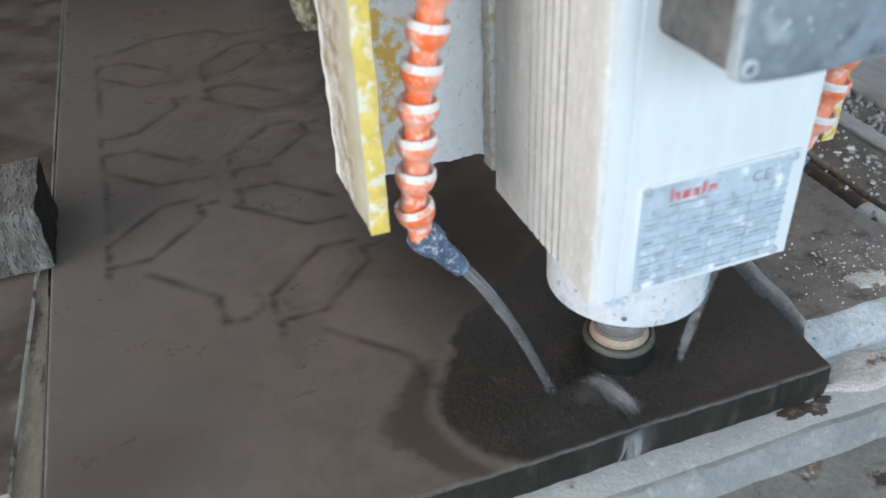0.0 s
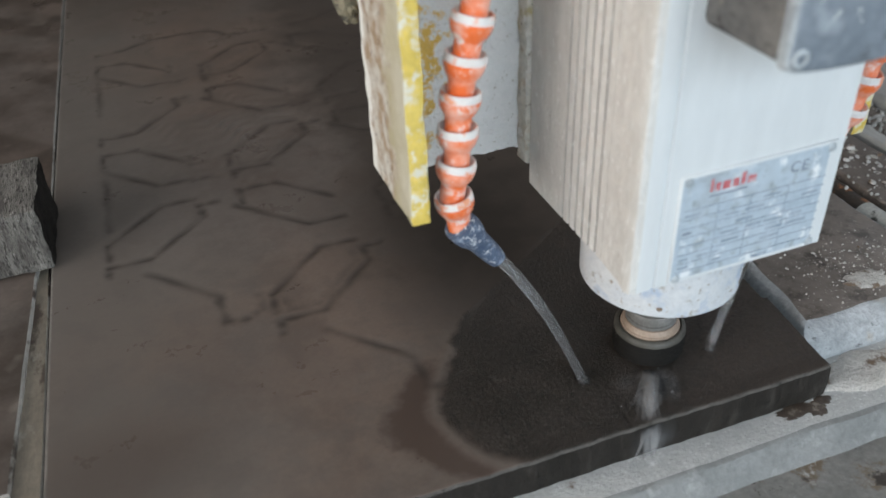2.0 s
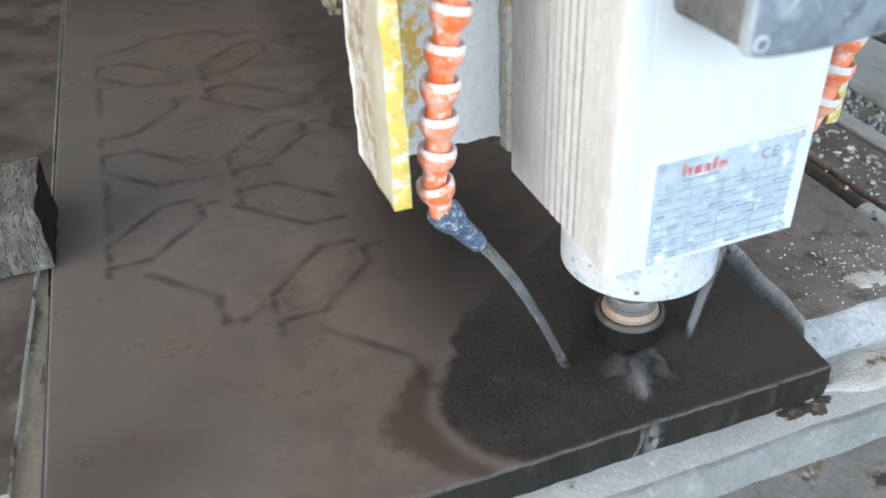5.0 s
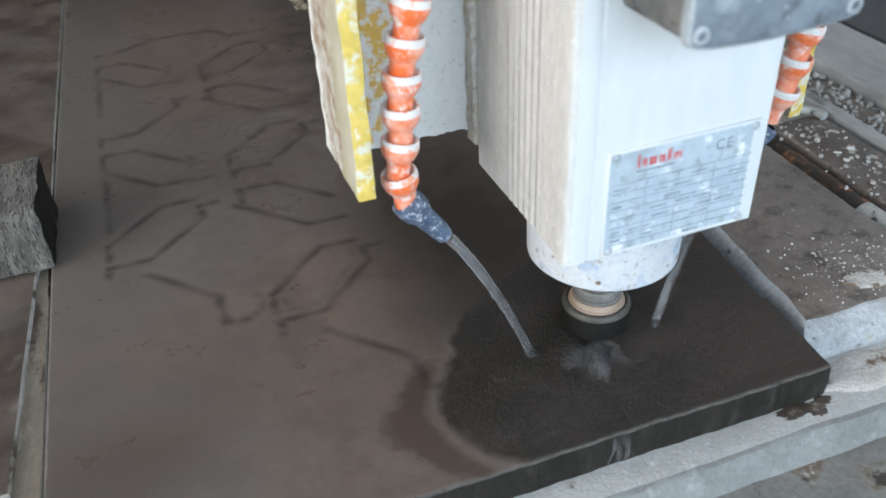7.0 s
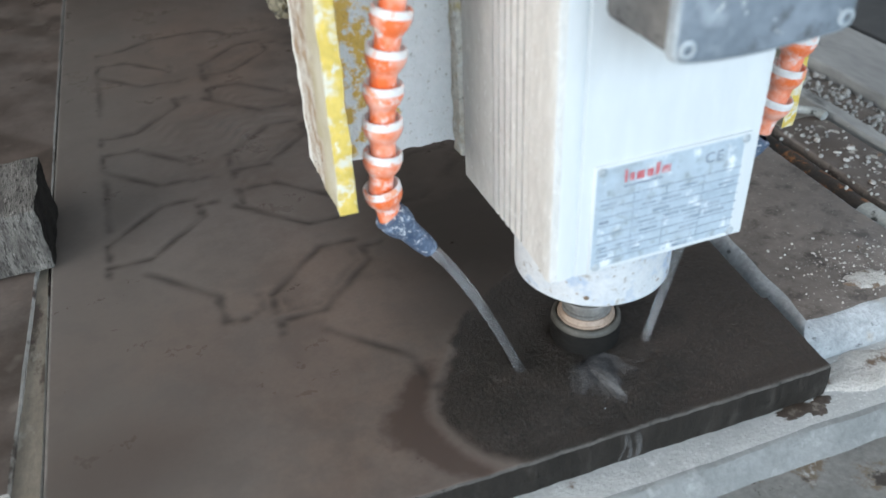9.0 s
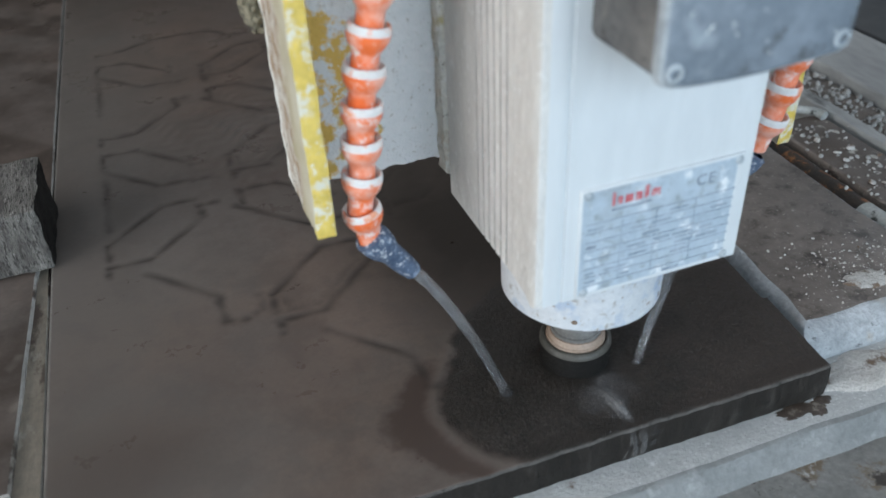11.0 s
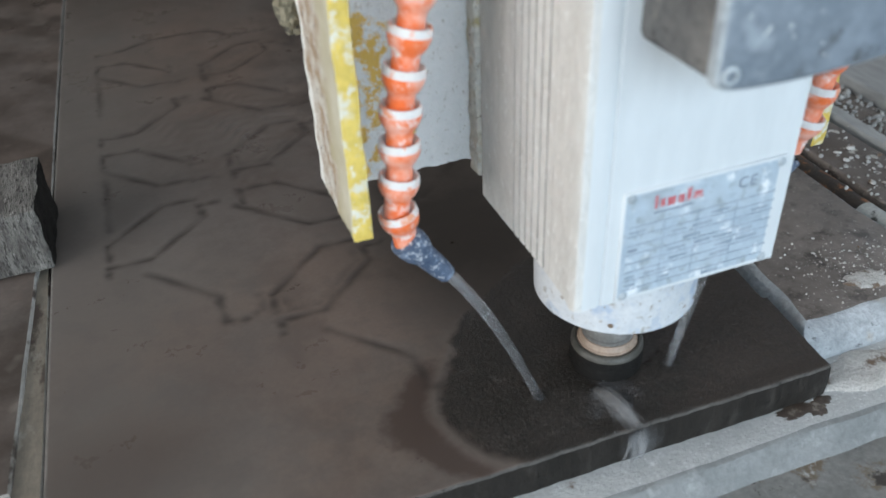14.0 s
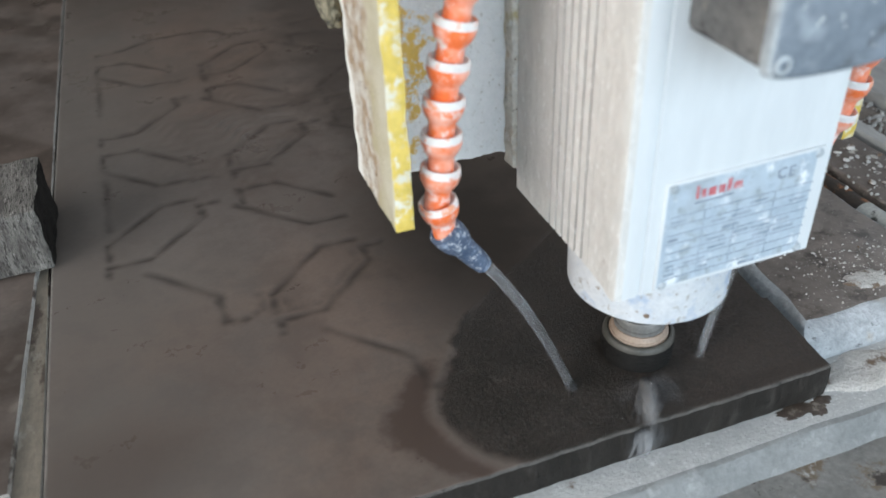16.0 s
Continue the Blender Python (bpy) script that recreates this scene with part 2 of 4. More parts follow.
M_DARK_MUD = surface("dark_wet_mud", (0.055, 0.040, 0.031), (0.10, 0.075, 0.058), 60, (0.3, 0.6), 0.001, spots=[((0.22, 0.19, 0.16), 110, 0.58, 0.66)])
M_BREAK = surface("broken_grey_stone", (0.38, 0.395, 0.41), (0.54, 0.555, 0.57), 30, (0.6, 0.85), 0.002,
                  spots=[((0.12, 0.12, 0.12), 70, 0.62, 0.68), ((0.44, 0.38, 0.31), 26, 0.60, 0.68)])
M_SPLAT = surface("mud_with_white_spatter", (0.13, 0.107, 0.093), (0.18, 0.15, 0.132), 18, (0.35, 0.6), 0.001,
                  spots=[((0.55, 0.52, 0.47), 75, 0.60, 0.64)])
M_GREY = surface("grey_plank", (0.34, 0.34, 0.335), (0.45, 0.45, 0.44), 12, (0.4, 0.65), 0.0006, stretch=(1, 0.3, 1),
                 spots=[((0.07, 0.07, 0.068), 30, 0.6, 0.72)])
M_POWDER = surface("white_dried_slurry", (0.60, 0.57, 0.53), (0.76, 0.73, 0.69), 60, (0.8, 0.95), 0.0015,
                   spots=[((0.20, 0.14, 0.10), 45, 0.55, 0.63)])
M_GRAVEL = surface("pale_grit", (0.30, 0.29, 0.275), (0.62, 0.60, 0.57), 120, (0.7, 0.9), 0.001)
M_RUST = surface("rusty_pipe", (0.025, 0.02, 0.017), (0.06, 0.04, 0.026), 60, (0.5, 0.8), 0.001,
                 spots=[((0.24, 0.10, 0.035), 60, 0.50, 0.58), ((0.4, 0.38, 0.33), 90, 0.62, 0.67)])
M_RUST_SPOT = surface("rust_stained_screw", (0.13, 0.09, 0.06), (0.26, 0.19, 0.14), 200, (0.7, 0.9), 0.0005)
M_PIPE = surface("black_pipe", (0.012, 0.012, 0.012), (0.035, 0.03, 0.027), 40, (0.35, 0.6), 0.0005, spots=[((0.17, 0.075, 0.03), 70, 0.58, 0.66)])
M_PALE_PIPE = surface("chalky_pipe", (0.36, 0.37, 0.35), (0.5, 0.5, 0.48), 50, (0.5, 0.8), 0.0008,
                      spots=[((0.05, 0.05, 0.045), 60, 0.58, 0.66)])
M_WOOD = surface("weathered_wood", (0.10, 0.09, 0.08), (0.36, 0.34, 0.31), 30, (0.8, 0.95), 0.004, stretch=(3.2, 0.5, 0.7), grain=0.7,
                 spots=[((0.045, 0.04, 0.036), 190, 0.53, 0.60), ((0.52, 0.50, 0.47), 170, 0.62, 0.70)], fine=9)
# the block's right end, near black against its other faces
M_WOOD_END = surface("dark_wood_end", (0.012, 0.011, 0.010), (0.030, 0.027, 0.025), 40, (0.5, 0.8), 0.0015, gloss=0.1)
M_BODY = surface("dusty_white_paint", (0.63, 0.615, 0.59), (0.73, 0.72, 0.695), 14, (0.45, 0.7), 0.0025, grain=0.16, stretch=(1, 1, 0.6),
                 spots=[((0.78, 0.78, 0.77), 230, 0.57, 0.66), ((0.42, 0.38, 0.33), 150, 0.65, 0.70), ((0.48, 0.44, 0.39), 26, 0.62, 0.72)])
M_FRONT = surface("white_enamel", (0.64, 0.665, 0.68), (0.72, 0.74, 0.75), 12, (0.3, 0.5), 0.0002, stretch=(1, 1, 0.3), grain=0.06,
                  spots=[((0.60, 0.60, 0.60), 25, 0.6, 0.75)])
M_FLANGE = surface("chalked_flange", (0.56, 0.59, 0.63), (0.70, 0.71, 0.72), 40, (0.45, 0.75), 0.001, grain=0.15,
                   spots=[((0.40, 0.47, 0.58), 34, 0.52, 0.62), ((0.36, 0.34, 0.31), 60, 0.60, 0.66), ((0.26, 0.18, 0.12), 75, 0.66, 0.69), ((0.33, 0.29, 0.25), 190, 0.60, 0.66)])


def crusted_plate(name):
    """White dry slurry over yellow paint, which shows towards the left-hand end of the plate."""
    m, nt, p = nodes_of(name)
    v = coords(nt)
    n, fine, patch = noise_of(nt, v, 160, 6, 0.7), noise_of(nt, v, 600, 3), noise_of(nt, v, 60, 7, 0.65)
    white = blend_of(nt, ramp_of(nt, n, 0.3, 0.7), (0.88, 0.88, 0.87), (0.96, 0.95, 0.94))
    tc = nt.nodes.new("ShaderNodeTexCoord")
    sep = nt.nodes.new("ShaderNodeSeparateXYZ")
    nt.links.new(tc.outputs["Object"], sep.inputs[0])
    k = maths(nt, "ADD", patch, maths(nt, "MULTIPLY", maths(nt, "ADD", sep.outputs[0], 0.055), -5.0))
    col = blend_of(nt, ramp_of(nt, k, 0.575, 0.64), white, (0.84, 0.56, 0.14))
    col = blend_of(nt, ramp_of(nt, noise_of(nt, v, 330, 5, 0.7), 0.60, 0.68), col, (0.58, 0.54, 0.48))
    nt.links.new(col, p.inputs["Base Color"])
    p.inputs["Roughness"].default_value = 0.85
    bump_of(nt, p, maths(nt, "ADD", n, maths(nt, "MULTIPLY", fine, 0.6)), 0.004)
    return m


def crusted_side(name):
    """The outer face of a side plate: smooth cream paint by its front edge, a pitted brown and white crust behind."""
    m, nt, p = nodes_of(name)
    v = coords(nt)
    n, fine, patch = noise_of(nt, v, 70, 6, 0.65), noise_of(nt, v, 260, 5, 0.7), noise_of(nt, v, 40, 4)
    tc = nt.nodes.new("ShaderNodeTexCoord")
    sep = nt.nodes.new("ShaderNodeSeparateXYZ")
    nt.links.new(tc.outputs["Object"], sep.inputs[0])
    back = maths(nt, "ADD", sep.outputs[1], maths(nt, "MULTIPLY", maths(nt, "SUBTRACT", patch, 0.5), 0.05))
    crust = blend_of(nt, ramp_of(nt, n, 0.42, 0.60), (0.66, 0.63, 0.57), (0.40, 0.29, 0.19))
    crust = blend_of(nt, maths(nt, "MULTIPLY", ramp_of(nt, fine, 0.58, 0.64), 0.9), crust, (0.15, 0.105, 0.07))
    crust = blend_of(nt, ramp_of(nt, maths(nt, "ADD", back, maths(nt, "MULTIPLY", fine, 0.01)), 0.146, 0.152), crust, (0.86, 0.85, 0.81))
    paint = blend_of(nt, ramp_of(nt, patch, 0.35, 0.65), (0.50, 0.45, 0.30), (0.62, 0.58, 0.46))
    nt.links.new(blend_of(nt, ramp_of(nt, back, 0.098, 0.112), paint, crust), p.inputs["Base Color"])
    p.inputs["Roughness"].default_value = 0.85
    bump_of(nt, p, maths(nt, "ADD", n, maths(nt, "MULTIPLY", fine, 0.6)), 0.003)
    return m


M_CARRIAGE = crusted_plate("slurry_crusted_plate")
M_CRUST_FACE = crusted_side("crusted_plate_side")
M_CREAM = surface("slurry_on_yellow", (0.50, 0.40, 0.20), (0.62, 0.58, 0.50), 30, (0.6, 0.85), 0.002,
                  spots=[((0.60, 0.58, 0.55), 40, 0.46, 0.56)])
M_YELLOW = surface("worn_yellow_paint", (0.74, 0.52, 0.08), (0.80, 0.60, 0.14), 20, (0.4, 0.65), 0.0006,
                   spots=[((0.72, 0.69, 0.60), 110, 0.54, 0.62), ((0.70, 0.66, 0.55), 50, 0.53, 0.62), ((0.40, 0.31, 0.12), 170, 0.66, 0.71)])
M_CRUST = surface("brown_slurry_crust", (0.68, 0.63, 0.54), (0.84, 0.81, 0.74), 40, (0.75, 0.95), 0.004,
                  spots=[((0.46, 0.35, 0.23), 48, 0.54, 0.66), ((0.16, 0.11, 0.075), 110, 0.60, 0.65), ((0.78, 0.77, 0.74), 90, 0.60, 0.66), ((0.50, 0.42, 0.18), 24, 0.60, 0.68)], fine=6)
M_CLAMP = surface("grey_slurry_lump", (0.20, 0.18, 0.12), (0.40, 0.36, 0.26), 60, (0.75, 0.95), 0.003, spots=[((0.05, 0.045, 0.04), 70, 0.52, 0.62)], fine=4)
M_ORANGE = surface("orange_plastic", (0.88, 0.165, 0.040), (0.92, 0.21, 0.06), 40, (0.3, 0.5), 0.0002, grain=0.12,
                   spots=[((0.90, 0.45, 0.34), 60, 0.42, 0.62), ((0.88, 0.78, 0.74), 100, 0.54, 0.66)])
M_LIP = surface("chalk_on_plastic", (0.78, 0.72, 0.69), (0.88, 0.86, 0.85), 90, (0.6, 0.85), 0.0008, grain=0.12,
                spots=[((0.84, 0.36, 0.22), 90, 0.53, 0.62)])
M_NOZZLE = surface("blue_grey_nozzle", (0.055, 0.085, 0.15), (0.11, 0.15, 0.23), 80, (0.35, 0.65), 0.0008,
                   spots=[((0.24, 0.30, 0.40), 150, 0.54, 0.64), ((0.58, 0.60, 0.63), 330, 0.57, 0.62)])
M_BOX = surface("grey_enamel", (0.155, 0.185, 0.22), (0.25, 0.285, 0.33), 22, (0.3, 0.55), 0.0006, grain=0.25,
                spots=[((0.38, 0.42, 0.46), 24, 0.60, 0.74), ((0.07, 0.07, 0.07), 30, 0.59, 0.68), ((0.62, 0.63, 0.63), 110, 0.66, 0.70)])
M_BOX_EDGE = surface("rubbed_pale_enamel", (0.36, 0.41, 0.45), (0.54, 0.58, 0.61), 40, (0.35, 0.6), 0.0005,
                     spots=[((0.30, 0.33, 0.36), 50, 0.54, 0.64)])
M_BOX_SIDE = surface("grimy_enamel", (0.10, 0.10, 0.10), (0.24, 0.235, 0.225), 34, (0.5, 0.8), 0.001,
                     spots=[((0.34, 0.32, 0.27), 60, 0.57, 0.70), ((0.035, 0.032, 0.03), 45, 0.54, 0.62)])
M_STEEL = surface("wet_steel", (0.20, 0.195, 0.185), (0.32, 0.31, 0.295), 50, (0.45, 0.6), 0.0002, 0.4)
M_WHEEL = surface("black_abrasive", (0.010, 0.0095, 0.009), (0.022, 0.020, 0.018), 200, (0.45, 0.7), 0.0006, stretch=(1, 1, 3), gloss=0.15)
M_WHEEL_RIM = surface("grey_wheel_rim", (0.06, 0.056, 0.047), (0.10, 0.093, 0.08), 90, (0.35, 0.6), 0.0003)
M_PEACH = surface("peach_resin", (0.33, 0.245, 0.185), (0.41, 0.31, 0.24), 60, (0.35, 0.55), 0.0002)
M_LABEL = surface("printed_foil", (0.42, 0.50, 0.58), (0.55, 0.63, 0.70), 30, (0.35, 0.55), 0.0002, grain=0.2,
                  spots=[((0.80, 0.82, 0.84), 70, 0.56, 0.66), ((0.27, 0.30, 0.33), 30, 0.53, 0.68), ((0.30, 0.34, 0.37), 120, 0.55, 0.68)])
M_PRINT = surface("grey_print", (0.18, 0.21, 0.28), (0.36, 0.40, 0.47), 120, (0.5, 0.7), 0.0001)
M_FAINT = surface("faded_print", (0.24, 0.30, 0.38), (0.46, 0.52, 0.60), 90, (0.5, 0.7), 0.0001)
M_RED = surface("red_print", (0.55, 0.10, 0.12), (0.66, 0.25, 0.26), 160, (0.5, 0.7), 0.0001, spots=[((0.62, 0.55, 0.58), 220, 0.54, 0.64)])


def stream_material(name, froth):
    """Running water: clear, with long streaks of air in it."""
    m, nt, p = nodes_of(name)
    n = noise_of(nt, coords(nt, (1.6, 1.6, 0.12)), 150, 4)
    p.inputs["Base Color"].default_value = (0.93, 0.95, 0.97, 1)
    p.inputs["Roughness"].default_value, p.inputs["IOR"].default_value = 0.10, 1.33
    p.inputs["Transmission Weight"].default_value = 1.0
    bump_of(nt, p, n, 0.0012)
    air = nt.nodes.new("ShaderNodeBsdfDiffuse")
    air.inputs[0].default_value = (0.62, 0.63, 0.65, 1)
    mix = nt.nodes.new("ShaderNodeMixShader")
    nt.links.new(ramp_of(nt, n, 0.40, 0.75, (froth * 0.5,) * 3, (froth * 2.2,) * 3), mix.inputs[0])
    nt.links.new(p.outputs[0], mix.inputs[1])
    nt.links.new(air.outputs[0], mix.inputs[2])
    nt.links.new(mix.outputs[0], nt.nodes["Material Output"].inputs["Surface"])
    return m


M_JET = stream_material("water_stream", 0.055)
M_SPLASH = water_material("water_froth", 0.68, (3.0, 0.30, 1), (0.0100, 0.052), (0.58, 0.57, 0.57))
M_STRAND = water_material("water_strand", 0.85, (2.5, 0.25, 1), (0.0200, 0.056), (0.58, 0.57, 0.57))
M_FAN = water_material("water_sheet", 0.92, (1.4, 0.6, 1), (0.0150, 0.046), (0.52, 0.52, 0.54))
M_FILM = water_material("falling_water", 0.70, (3.4, 0.25, 1), (0.0085, 0.034), (0.56, 0.55, 0.55))
M_THIN_FILM = water_material("thin_water", 0.90, (3.4, 0.22, 1), (0.0200, 0.062), (0.55, 0.55, 0.56))
M_RIVULET = stream_material("water_drop", 0.12)
# the bright highlight on the left arris, painted as a pale colour
M_ARRIS = surface("highlight_arris", (0.13, 0.12, 0.11), (0.24, 0.22, 0.205), 60, (0.3, 0.5), 0.0004)
# thin highlight of the front arris, put into its colour
M_FRONT_ARRIS = surface("front_arris_highlight", (0.060, 0.053, 0.047), (0.13, 0.117, 0.105), 70, (0.35, 0.6), 0.0008, gloss=0.3,
                        spots=[((0.020, 0.018, 0.016), 55, 0.56, 0.62)])
M_CONCRETE = surface("concrete", (0.20, 0.19, 0.18), (0.28, 0.27, 0.26), 3, (0.7, 0.9), 0.001)
M_WALL = surface("dirty_plaster", (0.28, 0.25, 0.22), (0.36, 0.33, 0.29), 2, (0.8, 0.95), 0.001)
# for the unseen north wall, darkened to dim its reflection in the slab
M_DARK_WALL = surface("dark_plaster", (0.07, 0.06, 0.05), (0.13, 0.11, 0.09), 2, (0.8, 0.95), 0.001)
M_IRON = surface("painted_iron", (0.06, 0.065, 0.07), (0.10, 0.10, 0.10), 8, (0.5, 0.7), 0.0005)

# ---- mesh helpers ----


def part(name, bm, material, parent=None, label="", smooth=False):
    me = bpy.data.meshes.new(name)
    if smooth:
        for f in bm.faces:
            f.smooth = True
    bm.to_mesh(me)
    bm.free()
    me.set_sharp_from_angle(angle=radians(38))
    for mt in (material if isinstance(material, (list, tuple)) else (material,)):
        me.materials.append(mt)
    ob = new(name, me)
    if parent:
        ob.parent = parent
    if label:
        ob["label"] = label
    return ob


def block(x0, x1, y0, y1, z0, z1, bevel=0.001, seg=2):
    bm = bmesh.new()
    bmesh.ops.create_cube(bm, size=1.0, matrix=Matrix.Translation(((x0 + x1) / 2, (y0 + y1) / 2, (z0 + z1) / 2))
                          @ Matrix.Diagonal((x1 - x0, y1 - y0, z1 - z0, 1)))
    if bevel:
        bmesh.ops.bevel(bm, geom=bm.edges[:], offset=bevel, segments=seg, affect="EDGES", profile=0.6)
    return bm


def lathe(profile, steps=40, m=Matrix(), bm=None, index=None):
    """Turns (radius, height) pairs round z; index(k): material slot of the band k."""
    bm = bm or bmesh.new()
    rings = []
    for r, z in profile:
        if r <= 1e-6:
            rings.append([bm.verts.new(m @ Vector((0, 0, z)))])
        else:
            rings.append([bm.verts.new(m @ Vector((r * math.cos(2 * math.pi * k / steps), r * math.sin(2 * math.pi * k / steps), z))) for k in range(steps)])
    for j, (a, b) in enumerate(zip(rings, rings[1:])):
        for k in range(steps):
            q = (k + 1) % steps
            vs = [a[k % len(a)], a[q % len(a)], b[q % len(b)], b[k % len(b)]]
            vs = list(dict.fromkeys(vs))
            if len(vs) > 2:
                f = bm.faces.new(vs)
                f.smooth = True
                if index:
                    f.material_index = index(j)
    return bm


def tube(points, radii, steps=14, bm=None):
    bm = bm or bmesh.new()
    pts = [Vector(q) for q in points]
    rings = []
    for k, q in enumerate(pts):
        d = (pts[min(k + 1, len(pts) - 1)] - pts[max(k - 1, 0)]).normalized()
        e = d.cross(Vector((0.3, 1, 0.2))).normalized()
        g = d.cross(e)
        rings.append([bm.verts.new(q + radii[k] * (e * math.cos(2 * math.pi * s / steps) + g * math.sin(2 * math.pi * s / steps))) for s in range(steps)])
    for a, b in zip(rings, rings[1:]):
        for s in range(steps):
            f = bm.faces.new((a[s], a[(s + 1) % steps], b[(s + 1) % steps], b[s]))
            f.smooth = True
    bm.faces.new(rings[0][::-1])
    bm.faces.new(rings[-1])
    return bm


def aim(place, way):
    """The pose whose z axis points along way."""
    return Matrix.Translation(place) @ Vector(way).to_track_quat("Z", "Y").to_matrix().to_4x4()


def empty(name, m=Matrix()):
    ob = new(name)
    ob.empty_display_size = 0.02
    ob.matrix_world = m
    return ob


def roughen(bm, size, scale, seed=0.0):
    for v in bm.verts:
        v.co += Vector(noise.noise_vector(v.co * scale + Vector((seed, seed * 2, 0)))) * size


# ---- the hall ----


# unseen, assumed room; window and roof openings are added to suit the lamps
def hall():
    def wall(name, boxes, material=M_WALL, label="bare dirty plaster workshop wall", category="wall"):
        bm = bmesh.new()
        for x0, x1, y0, y1, z0, z1 in boxes:
            bmesh.ops.create_cube(bm, size=1.0, matrix=Matrix.Translation(((x0 + x1) / 2, (y0 + y1) / 2, (z0 + z1) / 2)) @ Matrix.Diagonal((x1 - x0, y1 - y0, z1 - z0, 1)))
        return tagged(part(name, bm, material), label, category, kind="structure")

    wall("floor", [(-3.2, 3.2, -4.2, 3.7, -1.1, -0.9)], M_CONCRETE, "dusty bare concrete workshop floor", "floor")
    wall("ceiling", [(-3.2, -1.05, -3.7, 3.7, 2.9, 3.1), (0.45, 3.2, -3.7, 3.7, 2.9, 3.1), (-1.05, 0.45, -3.7, 0.45, 2.9, 3.1), (-1.05, 0.45, 1.35, 3.7, 2.9, 3.1)],
         M_WALL, "unseen plain dirty workshop ceiling with an opening for the added roof lamp", "ceiling")
    # unseen; kept dark so that the slab mirrors less
    wall("wall_north", [(-3.2, 3.2, 3.5, 3.7, -0.9, 2.9)], M_DARK_WALL)
    for x, nm, mid, low, high in ((-3.2, "wall_west", -0.6, 0.15, 1.85), (3.0, "wall_east", 0.4, 0.7, 2.3)):
        wall(nm, [(x, x + 0.2, -3.5, mid - 1.25, -0.9, 2.9), (x, x + 0.2, mid + 1.25, 3.5, -0.9, 2.9),
                  (x, x + 0.2, mid - 1.25, mid + 1.25, -0.9, low), (x, x + 0.2, mid - 1.25, mid + 1.25, high, 2.9)])
    wall("wall_south", [(-3.2, -1.7, -3.7, -3.5, -0.9, 2.9), (2.1, 3.2, -3.7, -3.5, -0.9, 2.9), (-1.7, 2.1, -3.7, -3.5, 2.75, 2.9)])


# ---- the bed and the stones ----
A, B = 0.1285, 0.1290      # pitch of the carved net along x and y
GROOVE = 0.0044


def petals():
    """Broken outlines of the carved hexagon net, and the two loose strokes at its lower end."""
    out = []
    for a in range(0, 5):
        for b in range(-1, 7):
            if (a, b) == (0, -1) or (a >= 2 and b < 0) or (a >= 3 and b < 1) or b > 4:
                continue
            cx, cy = -0.447 + A * a, 0.379 + B * b
            s = 1 if (a + b) % 2 == 0 else -1
            if s > 0:
                strokes = ([(-0.044, -0.032), (-0.044, -0.008), (0.008, 0.044), (0.040, 0.044)],
                           [(-0.044, -0.060), (-0.044, -0.044), (-0.008, -0.044), (0.044, 0.008), (0.044, 0.030), (0.061, 0.031)])
            else:
                strokes = ([(-0.044, 0.016), (-0.044, 0.044), (-0.008, 0.044), (0.040, -0.004)],
                           [(-0.052, 0.016), (0.008, -0.044), (0.042, -0.044)])
            if b == 4:
                strokes = ([(-0.044, -0.046), (-0.010, -0.040), (0.030, -0.014), (0.064, -0.015)],) if s > 0 else ([(-0.064, -0.012), (-0.020, -0.014), (0.008, -0.044), (0.042, -0.044)],)
            elif (a, b) == (0, 2):
                strokes = strokes[1:]
            for line in strokes:
                out.append(([(cx + x, cy + y) for x, y in line], False, 1.0 if a < 2 else 0.7))
            if s > 0 and a == 1:
                out.append(([(cx + x, cy + y) for x, y in ((-0.035, -0.016), (-0.033, -0.034), (-0.010, -0.034), (0.033, 0.010), (0.034, 0.030))], False, 0.45))
    for a in range(0, 4):
        for b in range(0, 7):
            nx, ny = -0.383 + A * a, 0.443 + B * (b - 1)
            if (a + b) % 2 == 0 or b < 1 or b > 5:
                continue
            out.append(([(nx - 0.019, ny + 0.016), (nx - 0.002, ny + 0.020)], False, 0.8))
            out.append(([(nx - 0.018, ny + 0.072), (nx - 0.018, ny + 0.051)], False, 0.6))
    for k in (0, 1):
        ox, oy = A * k, -0.131 * k
        out.append(([(-0.458 + ox, 0.312 + oy), (-0.404 + ox, 0.256 + oy), (-0.404 + ox, 0.222 + oy), (-0.388 + ox, 0.219 + oy)], False, 0.9))
        out.append(([(-0.388 + ox, 0.219 + oy), (-0.374 + ox, 0.226 + oy), (-0.372 + ox, 0.246 + oy)], False, 0.55))
    for y in (0.44, 0.70):
        out.append(([(-0.490, y - 0.045), (-0.490, y + 0.055)], False, 0.75))
    return out


